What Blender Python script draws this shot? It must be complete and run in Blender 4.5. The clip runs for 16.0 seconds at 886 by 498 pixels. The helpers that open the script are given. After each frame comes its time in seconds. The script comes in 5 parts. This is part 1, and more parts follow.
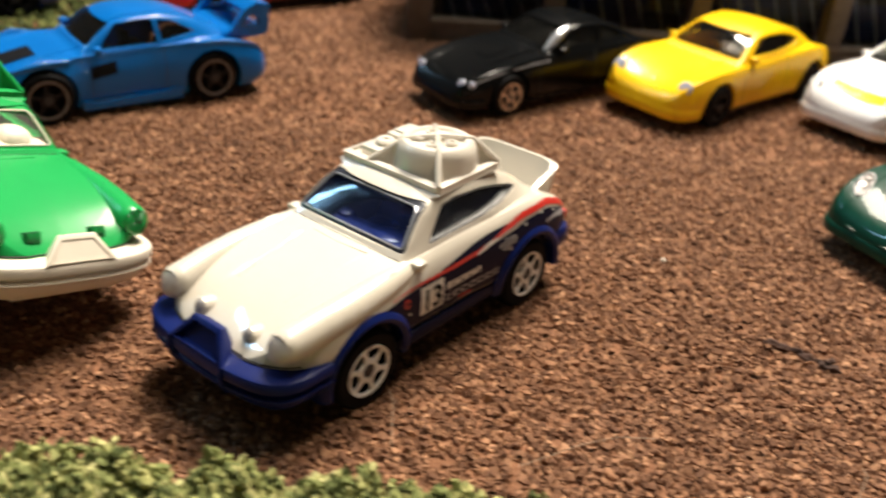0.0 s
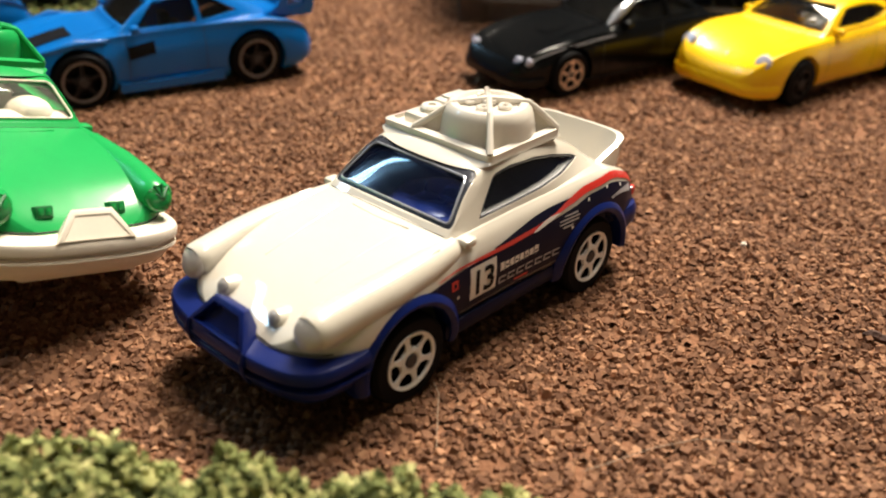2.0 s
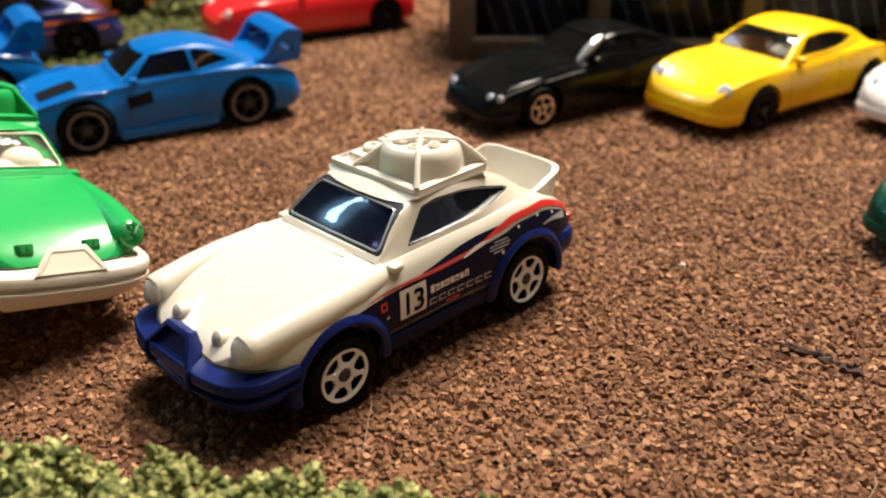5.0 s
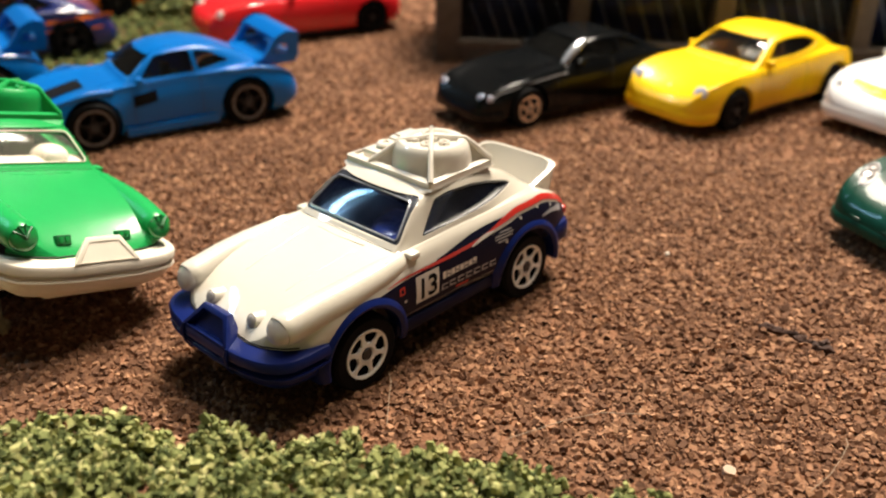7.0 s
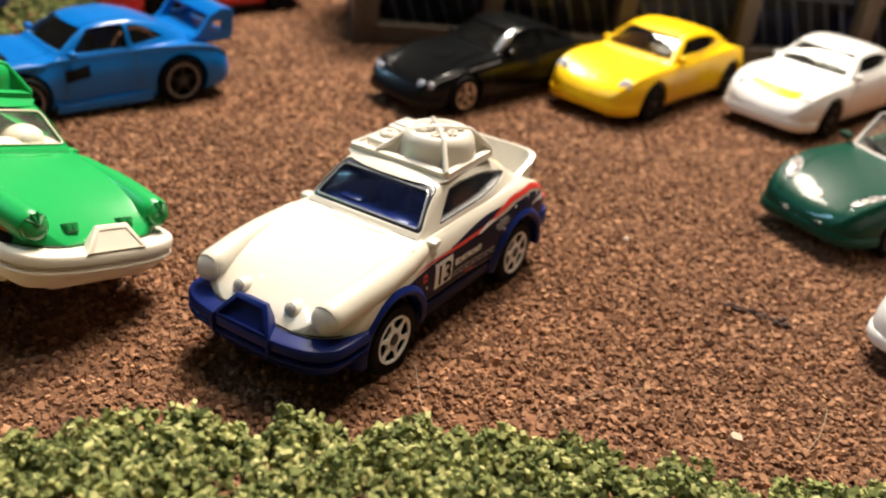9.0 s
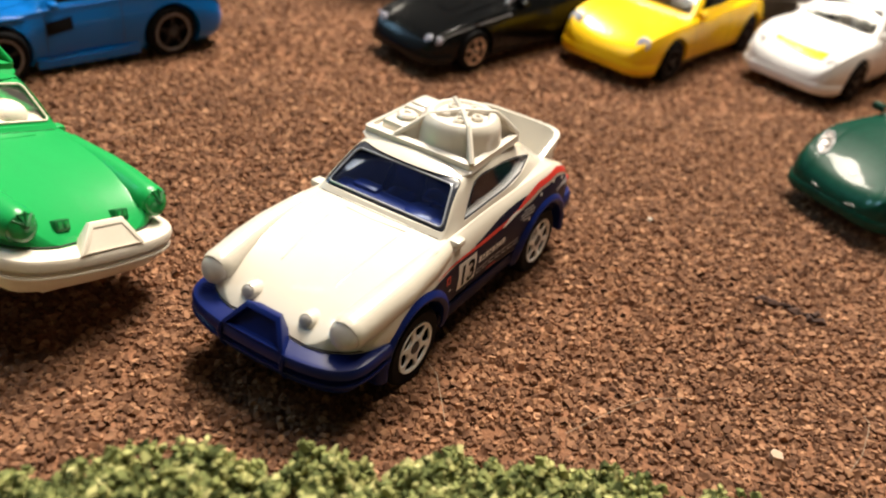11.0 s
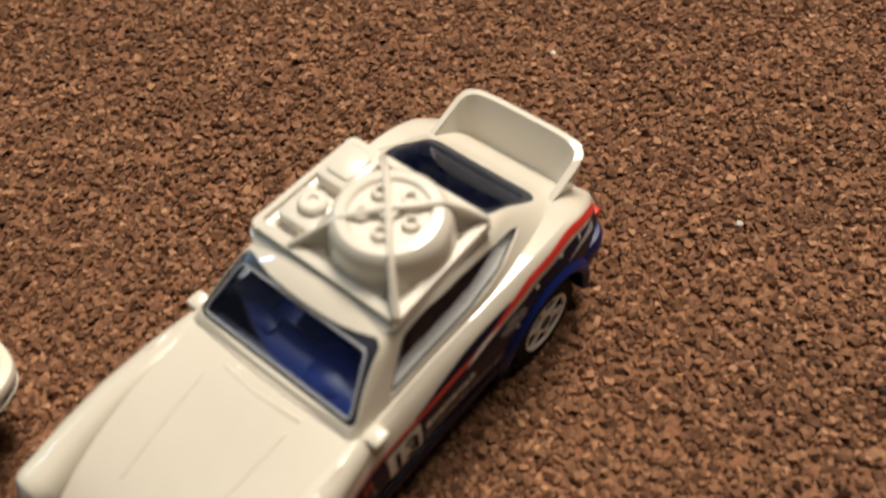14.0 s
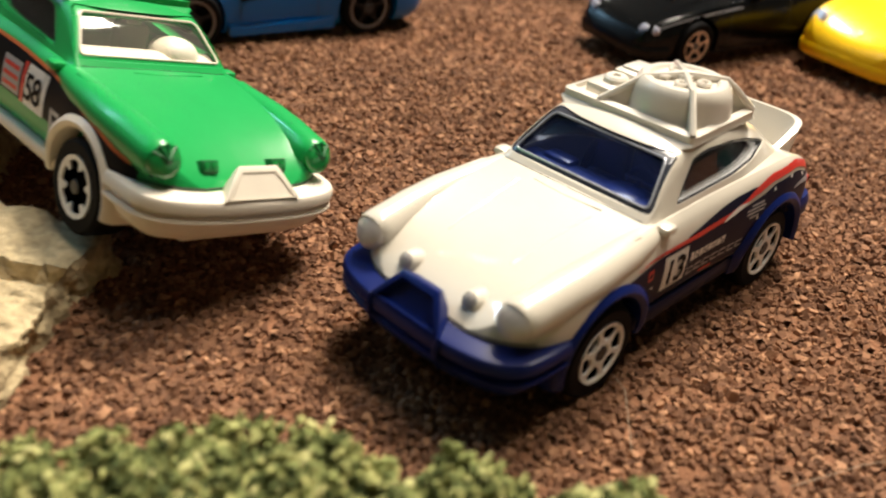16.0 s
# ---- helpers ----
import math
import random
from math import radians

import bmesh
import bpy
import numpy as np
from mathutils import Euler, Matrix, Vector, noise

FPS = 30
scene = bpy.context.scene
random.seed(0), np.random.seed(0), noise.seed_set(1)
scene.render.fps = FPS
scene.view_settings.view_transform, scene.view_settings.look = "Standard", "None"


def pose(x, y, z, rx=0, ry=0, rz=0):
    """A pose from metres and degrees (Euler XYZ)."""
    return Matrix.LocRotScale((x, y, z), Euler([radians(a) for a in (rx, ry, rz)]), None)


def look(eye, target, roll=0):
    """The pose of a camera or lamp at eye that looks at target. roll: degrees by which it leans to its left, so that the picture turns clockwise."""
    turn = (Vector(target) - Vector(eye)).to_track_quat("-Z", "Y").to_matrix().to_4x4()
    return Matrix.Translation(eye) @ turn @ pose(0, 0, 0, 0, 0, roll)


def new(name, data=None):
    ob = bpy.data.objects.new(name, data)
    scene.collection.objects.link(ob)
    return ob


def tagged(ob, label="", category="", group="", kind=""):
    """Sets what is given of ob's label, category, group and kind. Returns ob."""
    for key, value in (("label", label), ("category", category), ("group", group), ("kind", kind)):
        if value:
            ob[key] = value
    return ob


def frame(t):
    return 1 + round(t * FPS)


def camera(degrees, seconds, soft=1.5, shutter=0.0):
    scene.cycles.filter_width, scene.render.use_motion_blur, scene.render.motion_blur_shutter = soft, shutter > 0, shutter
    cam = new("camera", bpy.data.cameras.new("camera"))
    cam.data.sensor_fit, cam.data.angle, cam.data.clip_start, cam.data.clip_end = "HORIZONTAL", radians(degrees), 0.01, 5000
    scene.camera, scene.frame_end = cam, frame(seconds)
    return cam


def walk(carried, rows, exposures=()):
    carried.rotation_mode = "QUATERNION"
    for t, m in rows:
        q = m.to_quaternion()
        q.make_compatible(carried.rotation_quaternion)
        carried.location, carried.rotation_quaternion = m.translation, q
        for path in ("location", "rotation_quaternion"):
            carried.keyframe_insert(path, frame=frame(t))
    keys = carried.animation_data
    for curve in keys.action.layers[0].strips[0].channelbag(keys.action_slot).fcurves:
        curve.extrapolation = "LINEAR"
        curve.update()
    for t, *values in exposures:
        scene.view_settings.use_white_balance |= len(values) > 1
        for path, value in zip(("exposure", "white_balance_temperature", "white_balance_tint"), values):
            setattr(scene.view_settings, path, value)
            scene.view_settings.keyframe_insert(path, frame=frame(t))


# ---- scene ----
from mathutils.bvhtree import BVHTree

MM = 0.001  # the numbers below are millimetres

cam = camera(52.48, 16.0, soft=2.0, shutter=0.5)
cam.data.dof.use_dof = True
cam.data.dof.focus_distance, cam.data.dof.aperture_fstop = 0.130, 22.0
PATH = [
    (0, (6.66, -0.39, 83.86), (6.35, 103.99, 24.66), 5.04),
    (0.5, (-4.41, -1.13, 80.85), (-7.68, 103.80, 22.72), 4.67),
    (1, (5.19, 8.01, 71.00), (-1.19, 112.70, 12.69), 2.91),
    (1.5, (7.52, 9.52, 72.68), (0.01, 113.85, 13.86), 2.69),
    (2, (7.93, 10.69, 72.97), (-0.38, 114.94, 14.12), 2.76),
    (2.5, (12.94, 15.24, 68.03), (1.90, 119.55, 9.75), 1.20),
    (3, (18.05, 9.37, 73.10), (3.90, 113.92, 15.94), -0.05),
    (3.5, (23.68, 8.50, 72.91), (7.48, 113.14, 16.43), -0.77),
    (4, (27.32, 4.46, 74.34), (10.47, 109.10, 18.06), -1.32),
    (4.5, (25.22, 5.29, 79.53), (9.00, 110.19, 23.57), -1.09),
    (5, (25.18, 1.35, 78.74), (10.34, 106.76, 23.34), -0.19),
    (5.2, (26.86, -1.55, 78.77), (12.41, 104.03, 23.58), 0.15),
    (7.3, (17.85, -10.25, 83.01), (10.12, 95.66, 27.13), 1.15),
    (7.5, (16.61, -6.21, 82.52), (11.68, 99.72, 26.35), 1.78),
    (8, (3.29, -11.37, 86.34), (2.41, 94.80, 30.42), 3.69),
    (8.5, (-15.15, -16.43, 86.31), (-7.43, 89.83, 31.09), 6.82),
    (9, (-11.04, -14.40, 85.14), (2.17, 90.30, 28.02), 6.72),
    (9.5, (-16.23, -19.05, 92.05), (-0.28, 85.14, 34.67), 8.06),
    (10, (-21.30, -19.80, 90.05), (-2.50, 83.90, 32.68), 9.29),
    (10.2, (-23.93, -18.60, 88.80), (-4.08, 84.84, 31.30), 9.29),
    (12.3, (0.83, 40.94, 91.62), (4.77, 124.82, 5.90), 3.70),
    (12.5, (1.99, 44.26, 94.35), (4.19, 126.20, 6.71), 2.58),
    (13, (6.79, 67.03, 97.29), (6.10, 142.43, 3.93), -0.21),
    (13.5, (7.65, 77.18, 104.11), (5.02, 147.43, 6.86), -1.48),
    (14, (12.64, 74.30, 99.23), (7.98, 144.44, 1.98), -2.63),
    (14.5, (7.37, 57.64, 95.50), (1.02, 133.39, 2.65), -1.43),
    (15, (0.46, 44.68, 77.02), (-7.59, 132.60, -4.26), 0.68),
    (15.5, (-7.29, 30.35, 72.82), (-17.11, 126.46, 1.64), 3.79),
    (16, (-14.86, 16.48, 69.81), (-23.46, 117.68, 5.89), 6.39),
]
walk(cam, [(t, look(Vector(eye) * MM, Vector(target) * MM, roll)) for t, eye, target, roll in PATH],
     exposures=[(0.0, -0.02), (0.4, 0.05), (5.2, 0.07), (7.3, 0.05), (10.2, 0.12), (12.3, -0.52), (13.5, -0.9), (14.6, -0.68), (15.5, -0.32), (16.0, -0.1)])

# ---------------------------------------------------------------- light
world = bpy.data.worlds.new("room_light")
scene.world = world
world.use_nodes = True
world.node_tree.nodes["Background"].inputs["Color"].default_value = (1.0, 0.86, 0.7, 1)
world.node_tree.nodes["Background"].inputs["Strength"].default_value = 0.02


def area_lamp(name, eye, target, sx, sy, watts, colour, roll=0):
    data = bpy.data.lights.new(name, "AREA")
    data.shape, data.size, data.size_y, data.energy, data.color = "RECTANGLE", sx * MM, sy * MM, watts, colour
    ob = new(name, data)
    ob.matrix_world = look(Vector(eye) * MM, Vector(target) * MM, roll)
    return tagged(ob, "unseen light source above the display", "lamp", kind="structure")


area_lamp("ceiling_lamp", (130, 600, 850), (20, 150, 0), 360, 240, 24.8, (1.0, 0.89, 0.745))
# added overhead fill: lifts the cars' fronts and softens their shadows
area_lamp("ceiling_lamp", (260, 190, 1280), (20, 150, 0), 300, 220, 8.0, (1.0, 0.9, 0.76))
# unseen cool strip at the left, sized and rolled for the windscreen's streak
area_lamp("wall_window_light", (-1130, 500, 960), (0, 130, 0), 640, 50, 5.0, (0.4, 0.72, 1.0), -42)
for n in range(8):
    area_lamp("spot_lamp", (-677 + 13 * n, 679 + 82 * n, 1390), (0, 130, 0), 9, 9, 0.07, (1.0, 0.9, 0.76))


# ---------------------------------------------------------------- materials
def material(name, colour, rough=0.5, metal=0.0, coat=0.0, vary=0.08, grain=2000.0, bump=0.0, island=0.0, spec=0.5):
    m = bpy.data.materials.new(name)
    m.use_nodes = True
    nt = m.node_tree
    p = nt.nodes["Principled BSDF"]
    p.inputs["Roughness"].default_value, p.inputs["Metallic"].default_value = rough, metal
    p.inputs["Coat Weight"].default_value, p.inputs["Coat Roughness"].default_value = coat, 0.02
    p.inputs["Specular IOR Level"].default_value = spec
    tc = nt.nodes.new("ShaderNodeTexCoord")
    n1, n2 = nt.nodes.new("ShaderNodeTexNoise"), nt.nodes.new("ShaderNodeTexNoise")
    n1.inputs["Scale"].default_value, n2.inputs["Scale"].default_value = grain, grain * 0.13
    add = nt.nodes.new("ShaderNodeMath")
    add.operation = "ADD"
    for n in (n1, n2):
        nt.links.new(tc.outputs["Object"], n.inputs["Vector"])
    nt.links.new(n1.outputs["Fac"], add.inputs[0])
    nt.links.new(n2.outputs["Fac"], add.inputs[1])
    rng = nt.nodes.new("ShaderNodeMapRange")
    rng.inputs["From Min"].default_value, rng.inputs["From Max"].default_value = 0.6, 1.4
    rng.inputs["To Min"].default_value, rng.inputs["To Max"].default_value = 1 - vary, 1 + vary
    nt.links.new(add.outputs[0], rng.inputs["Value"])
    value = rng.outputs[0]
    if island:
        geo = nt.nodes.new("ShaderNodeNewGeometry")
        r2 = nt.nodes.new("ShaderNodeMapRange")
        r2.inputs["To Min"].default_value, r2.inputs["To Max"].default_value = 1 - island, 1 + island
        nt.links.new(geo.outputs["Random Per Island"], r2.inputs["Value"])
        mul = nt.nodes.new("ShaderNodeMath")
        mul.operation = "MULTIPLY"
        nt.links.new(value, mul.inputs[0])
        nt.links.new(r2.outputs[0], mul.inputs[1])
        value = mul.outputs[0]
    hsv = nt.nodes.new("ShaderNodeHueSaturation")
    hsv.inputs["Color"].default_value = (*colour, 1)
    nt.links.new(value, hsv.inputs["Value"])
    nt.links.new(hsv.outputs[0], p.inputs["Base Color"])
    if bump:
        b = nt.nodes.new("ShaderNodeBump")
        b.inputs["Strength"].default_value, b.inputs["Distance"].default_value = bump, 0.3 * MM
        nt.links.new(add.outputs[0], b.inputs["Height"])
        nt.links.new(b.outputs[0], p.inputs["Normal"])
    return m


def crumbs(name, stops, rough=0.9):
    """Loose pieces in several colours, one colour to a piece."""
    m = material(name, (0.2, 0.1, 0.06), rough, vary=0.18, grain=1800, bump=0.35, spec=0.25)
    nt = m.node_tree
    p = nt.nodes["Principled BSDF"]
    hsv = p.inputs["Base Color"].links[0].from_node
    geo = nt.nodes.new("ShaderNodeNewGeometry")
    ramp = nt.nodes.new("ShaderNodeValToRGB")
    els = ramp.color_ramp.elements
    for n, (at, c) in enumerate(stops):
        e = els[n] if n < 2 else els.new(at)
        e.position, e.color = at, (*c, 1)
    nt.links.new(geo.outputs["Random Per Island"], ramp.inputs["Fac"])
    nt.links.new(ramp.outputs["Color"], hsv.inputs["Color"])
    return m


def clear(name, tint, gloss=0.04, body=None, share=0.0, ior=1.5):
    m = bpy.data.materials.new(name)
    m.use_nodes = True
    nt = m.node_tree
    nt.nodes.remove(nt.nodes["Principled BSDF"])
    tr, gl, mix, fr = (nt.nodes.new("ShaderNode" + k) for k in ("BsdfTransparent", "BsdfGlossy", "MixShader", "Fresnel"))
    tr.inputs["Color"].default_value = (*tint, 1)
    gl.inputs["Roughness"].default_value = gloss
    fr.inputs["IOR"].default_value = ior
    inside = tr
    if body:
        df, m2 = nt.nodes.new("ShaderNodeBsdfDiffuse"), nt.nodes.new("ShaderNodeMixShader")
        df.inputs["Color"].default_value = (*body, 1)
        m2.inputs[0].default_value = share
        nt.links.new(tr.outputs[0], m2.inputs[1])
        nt.links.new(df.outputs[0], m2.inputs[2])
        inside = m2
    nt.links.new(fr.outputs[0], mix.inputs[0])
    nt.links.new(inside.outputs[0], mix.inputs[1])
    nt.links.new(gl.outputs[0], mix.inputs[2])
    nt.links.new(mix.outputs[0], nt.nodes["Material Output"].inputs["Surface"])
    return m


WHITE = material("cream_white_paint", (0.64, 0.59, 0.50), 0.36, coat=1.0, vary=0.02, grain=420, bump=0.06, spec=0.35)
RACKW = material("cream_white_moulding", (0.70, 0.65, 0.565), 0.34, coat=0.9, vary=0.03)
PUREW = material("white_paint", (0.82, 0.80, 0.78), 0.25, coat=0.5, vary=0.02)
NAVY = material("navy_print", (0.004, 0.005, 0.024), 0.35, coat=0.0, vary=0.1, spec=0.12)
BLUEP = material("royal_blue_plastic", (0.004, 0.0115, 0.092), 0.33, vary=0.06, spec=0.2)
BLUEI = material("blue_cabin_plastic", (0.009, 0.024, 0.13), 0.3, vary=0.06)
RED = material("red_print", (0.62, 0.03, 0.02), 0.3, coat=0.3, vary=0.05)
PRINTW = material("white_print", (0.8, 0.78, 0.74), 0.35, vary=0.03)
PRINTG = material("grey_print", (0.4, 0.4, 0.42), 0.35, vary=0.05)
PRINTK = material("black_print", (0.007, 0.007, 0.008), 0.45, vary=0.1, spec=0.08)
ORANGE = material("orange_print", (0.5, 0.12, 0.03), 0.35, vary=0.05)
TYRE = material("black_tyre_plastic", (0.003, 0.003, 0.0035), 0.65, vary=0.15, spec=0.1)
RIMW = material("white_rim", (0.8, 0.79, 0.76), 0.3, vary=0.02)
RIMK = material("black_rim", (0.008, 0.008, 0.009), 0.4, vary=0.1, spec=0.2)
CHROME = material("chrome_plating", (0.75, 0.72, 0.68), 0.16, metal=1.0, vary=0.04)
BRONZE = material("bronze_plating", (0.15, 0.145, 0.145), 0.4, metal=0.6, vary=0.05)
LAMP = material("pale_lamp_paint", (0.57, 0.515, 0.475), 0.3, coat=0.6, vary=0.05)
FOGL = material("grey_fog_lens", (0.42, 0.38, 0.36), 0.35, coat=0.3, vary=0.1)
SEAM = material("shadowed_seam", (0.03, 0.028, 0.025), 0.7, vary=0.1)
OVALG = material("blue_grey_lens", (0.42, 0.42, 0.5), 0.25, coat=0.6, vary=0.08)
LENS = material("pale_lens_print", (0.5, 0.45, 0.42), 0.3, coat=0.3, vary=0.2)
GREEN = material("bright_green_paint", (0.012, 0.31, 0.075), 0.3, coat=0.12, vary=0.04, spec=0.25)
GREENL = material("green_lamp_lens", (0.008, 0.22, 0.045), 0.25, coat=0.5, vary=0.15)
GREENK = material("dark_lamp_recess", (0.006, 0.12, 0.03), 0.4, vary=0.2)
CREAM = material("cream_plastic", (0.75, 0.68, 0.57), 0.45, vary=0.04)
AZURE = material("azure_paint", (0.0, 0.118, 0.42), 0.3, coat=0.3, vary=0.03, spec=0.25)
YELLOW = material("yellow_paint", (0.86, 0.52, 0.005), 0.28, coat=0.15, vary=0.03, spec=0.3)
BLACK = material("black_paint", (0.003, 0.0035, 0.004), 0.2, coat=0.0, vary=0.1, spec=0.2)
DGREEN = material("metallic_dark_green_paint", (0.001, 0.04, 0.024), 0.4, coat=0.18, spec=0.12, vary=0.25, grain=6000)
REDP = material("red_paint", (0.62, 0.015, 0.02), 0.22, coat=0.6, vary=0.03)
NAVYP = material("dark_blue_paint", (0.01, 0.02, 0.12), 0.25, coat=0.5, vary=0.05)
ORANGEP = material("orange_paint", (0.75, 0.16, 0.01), 0.25, coat=0.5, vary=0.04)
# near-white tone: the sparkle of plated trim is put into the colour
SPARK = material("plated_trim_glint", (0.85, 0.83, 0.8), 0.45, metal=0.5, vary=0.05)
GREYC = material("grey_cabin_plastic", (0.22, 0.2, 0.18), 0.4, vary=0.1)
DARKPL = material("dark_plastic", (0.02, 0.02, 0.022), 0.45, vary=0.1)
GLASSB = clear("blue_tinted_glass", (0.72, 0.78, 0.9), body=(0.06, 0.1, 0.32), share=0.03)
# the blue-grey share paints the room's reflection into the tinted panes
PANEGLASS = clear("tinted_pane_haze", (0.8, 0.81, 0.85), gloss=0.2, body=(0.06, 0.07, 0.09), share=0.1, ior=1.12)
RAILB = material("blue_grey_rail", (0.45, 0.48, 0.55), 0.5, vary=0.1)
GLASSC = clear("clear_glass", (0.96, 0.96, 0.94), body=(0.7, 0.68, 0.62), share=0.04, ior=1.22)
GLASSK = clear("smoked_glass", (0.6, 0.6, 0.59), body=(0.08, 0.08, 0.075), share=0.05, ior=1.25)
EDGE = material("smoked_glass_edge", (0.03, 0.033, 0.045), 0.25, coat=0.2, vary=0.1)
# pale tone that puts the bright reflection of glass edges into the colour
RIMGLINT = material("painted_edge_glint", (0.4, 0.42, 0.47), 0.2, metal=0.35, coat=1.0, vary=0.05, spec=0.8)
GRAVEL = crumbs("brown_granules", [(0.0, (0.115, 0.055, 0.031)), (1.0, (0.41, 0.222, 0.122)), (0.25, (0.145, 0.069, 0.038)), (0.6, (0.215, 0.107, 0.059)), (0.85, (0.288, 0.146, 0.08))])
EARTH = material("brown_base", (0.2, 0.095, 0.052), 0.95, vary=0.5, grain=1400, bump=1.0, spec=0.15)
FOAM = crumbs("green_foam_crumbs", [(0.0, (0.05, 0.065, 0.02)), (1.0, (0.5, 0.47, 0.21)), (0.3, (0.12, 0.14, 0.045)), (0.6, (0.23, 0.25, 0.085)), (0.85, (0.35, 0.345, 0.13))])
STONE = material("grey_tan_stone", (0.42, 0.335, 0.2), 0.85, vary=0.5, grain=700, bump=2.5, spec=0.2)
TURF = crumbs("turf_fibres", [(0.0, (0.03, 0.045, 0.012)), (1.0, (0.19, 0.19, 0.06)), (0.5, (0.09, 0.11, 0.03))])
WOODG = material("grey_brown_wood", (0.125, 0.1, 0.078), 0.7, vary=0.3, grain=300, bump=0.4)
BACKW = material("blue_grey_backing", (0.03, 0.034, 0.045), 0.6, vary=0.4, grain=60)
ROOM = material("room_paint", (0.26, 0.23, 0.19), 0.9, vary=0.1, grain=3)


# ---------------------------------------------------------------- mesh helpers
def link_mesh(name, me, mat, parent=None, label=""):
    me.materials.clear()
    me.materials.append(mat)
    ob = new(name, me)
    if parent is not None:
        ob.parent = parent
    return tagged(ob, label)


def part(name, bm, mat, parent=None, label="", smooth=35.0):
    """Links a bmesh in millimetres as one mesh object under its thing."""
    bmesh.ops.recalc_face_normals(bm, faces=bm.faces)
    me = bpy.data.meshes.new(name)
    bm.to_mesh(me)
    bm.free()
    me.transform(Matrix.Scale(MM, 4))
    return finish(name, me, mat, parent, label, smooth)


def finish(name, me, mat, parent=None, label="", smooth=35.0):
    if smooth:
        me.polygons.foreach_set("use_smooth", [True] * len(me.polygons))
        me.set_sharp_from_angle(angle=radians(smooth))
    return link_mesh(name, me, mat, parent, label)


def thing(name, x, y, z=0.0, rz=0.0, label="", category="", group="", kind="", rx=0.0, ry=0.0):
    ob = new(name)
    ob.empty_display_size = 0.005
    ob.matrix_world = pose(x * MM, y * MM, z * MM, rx, ry, rz)
    return tagged(ob, label, category, group, kind)


def add_box(bm, x0, x1, y0, y1, z0, z1, bevel=0.0):
    r = bmesh.ops.create_cube(bm, size=1)
    for v in r["verts"]:
        v.co = (x0 + (x1 - x0) * (v.co.x + 0.5), y0 + (y1 - y0) * (v.co.y + 0.5), z0 + (z1 - z0) * (v.co.z + 0.5))
    if bevel:
        edges = {e for v in r["verts"] for e in v.link_edges}
        bmesh.ops.bevel(bm, geom=list(edges), offset=bevel, segments=2, affect="EDGES", profile=0.5)
    return bm


def box(*a, bevel=0.0):
    return add_box(bmesh.new(), *a, bevel=bevel)


def add_prism(bm, outline, axis, a, b):
    """Extrudes an outline of 2D points along an axis from a to b. axis x: (y, z); y: (x, z); z: (x, y)."""
    def at(p, d):
        return {"x": (d, p[0], p[1]), "y": (p[0], d, p[1]), "z": (p[0], p[1], d)}[axis]
    lo, hi = [bm.verts.new(at(p, a)) for p in outline], [bm.verts.new(at(p, b)) for p in outline]
    n = len(outline)
    bm.faces.new(lo)
    bm.faces.new(hi[::-1])
    for i in range(n):
        bm.faces.new((lo[i], hi[i], hi[(i + 1) % n], lo[(i + 1) % n]))
    return bm


def rounded(points, r, steps=4):
    """A polygon with its corners rounded."""
    out, n = [], len(points)
    for i in range(n):
        p, a, b = Vector(points[i]), Vector(points[i - 1]), Vector(points[(i + 1) % n])
        da, db = (a - p), (b - p)
        k = min(r, da.length * 0.45, db.length * 0.45)
        s, e = p + da.normalized() * k, p + db.normalized() * k
        for j in range(steps + 1):
            t = j / steps
            out.append(tuple((1 - t) ** 2 * s + 2 * t * (1 - t) * p + t * t * e))
    return out


def add_tube(bm, points, r, n=8, closed=False):
    pts = [Vector(p) for p in points]
    rings, count = [], len(pts)
    for i, p in enumerate(pts):
        a = pts[i - 1] if i or closed else p
        b = pts[(i + 1) % count] if i < count - 1 or closed else p
        d = (b - a).normalized()
        u = d.orthogonal().normalized() if not rings else (rings[-1][1] - d * rings[-1][1].dot(d)).normalized()
        w = d.cross(u)
        rr = r[i] if isinstance(r, (list, tuple)) else r
        rings.append(([bm.verts.new(p + rr * (math.cos(k * math.tau / n) * u + math.sin(k * math.tau / n) * w)) for k in range(n)], u))
    for i in range(count if closed else count - 1):
        a, b = rings[i][0], rings[(i + 1) % count][0]
        for k in range(n):
            bm.faces.new((a[k], a[(k + 1) % n], b[(k + 1) % n], b[k]))
    if not closed:
        bm.faces.new(rings[0][0][::-1])
        bm.faces.new(rings[-1][0])
    return bm


def add_lathe(bm, profile, axis="y", centre=(0, 0, 0), n=32):
    """Turns a closed profile of (radius, along) round an axis."""
    rings = []
    for k in range(n):
        c, s = math.cos(k * math.tau / n), math.sin(k * math.tau / n)
        ring = []
        for r, d in profile:
            p = {"y": (r * c, d, r * s), "z": (r * c, r * s, d), "x": (d, r * c, r * s)}[axis]
            ring.append(bm.verts.new(Vector(p) + Vector(centre)))
        rings.append(ring)
    m = len(profile)
    for k in range(n):
        a, b = rings[k], rings[(k + 1) % n]
        for i in range(m):
            bm.faces.new((a[i], a[(i + 1) % m], b[(i + 1) % m], b[i]))
    return bm


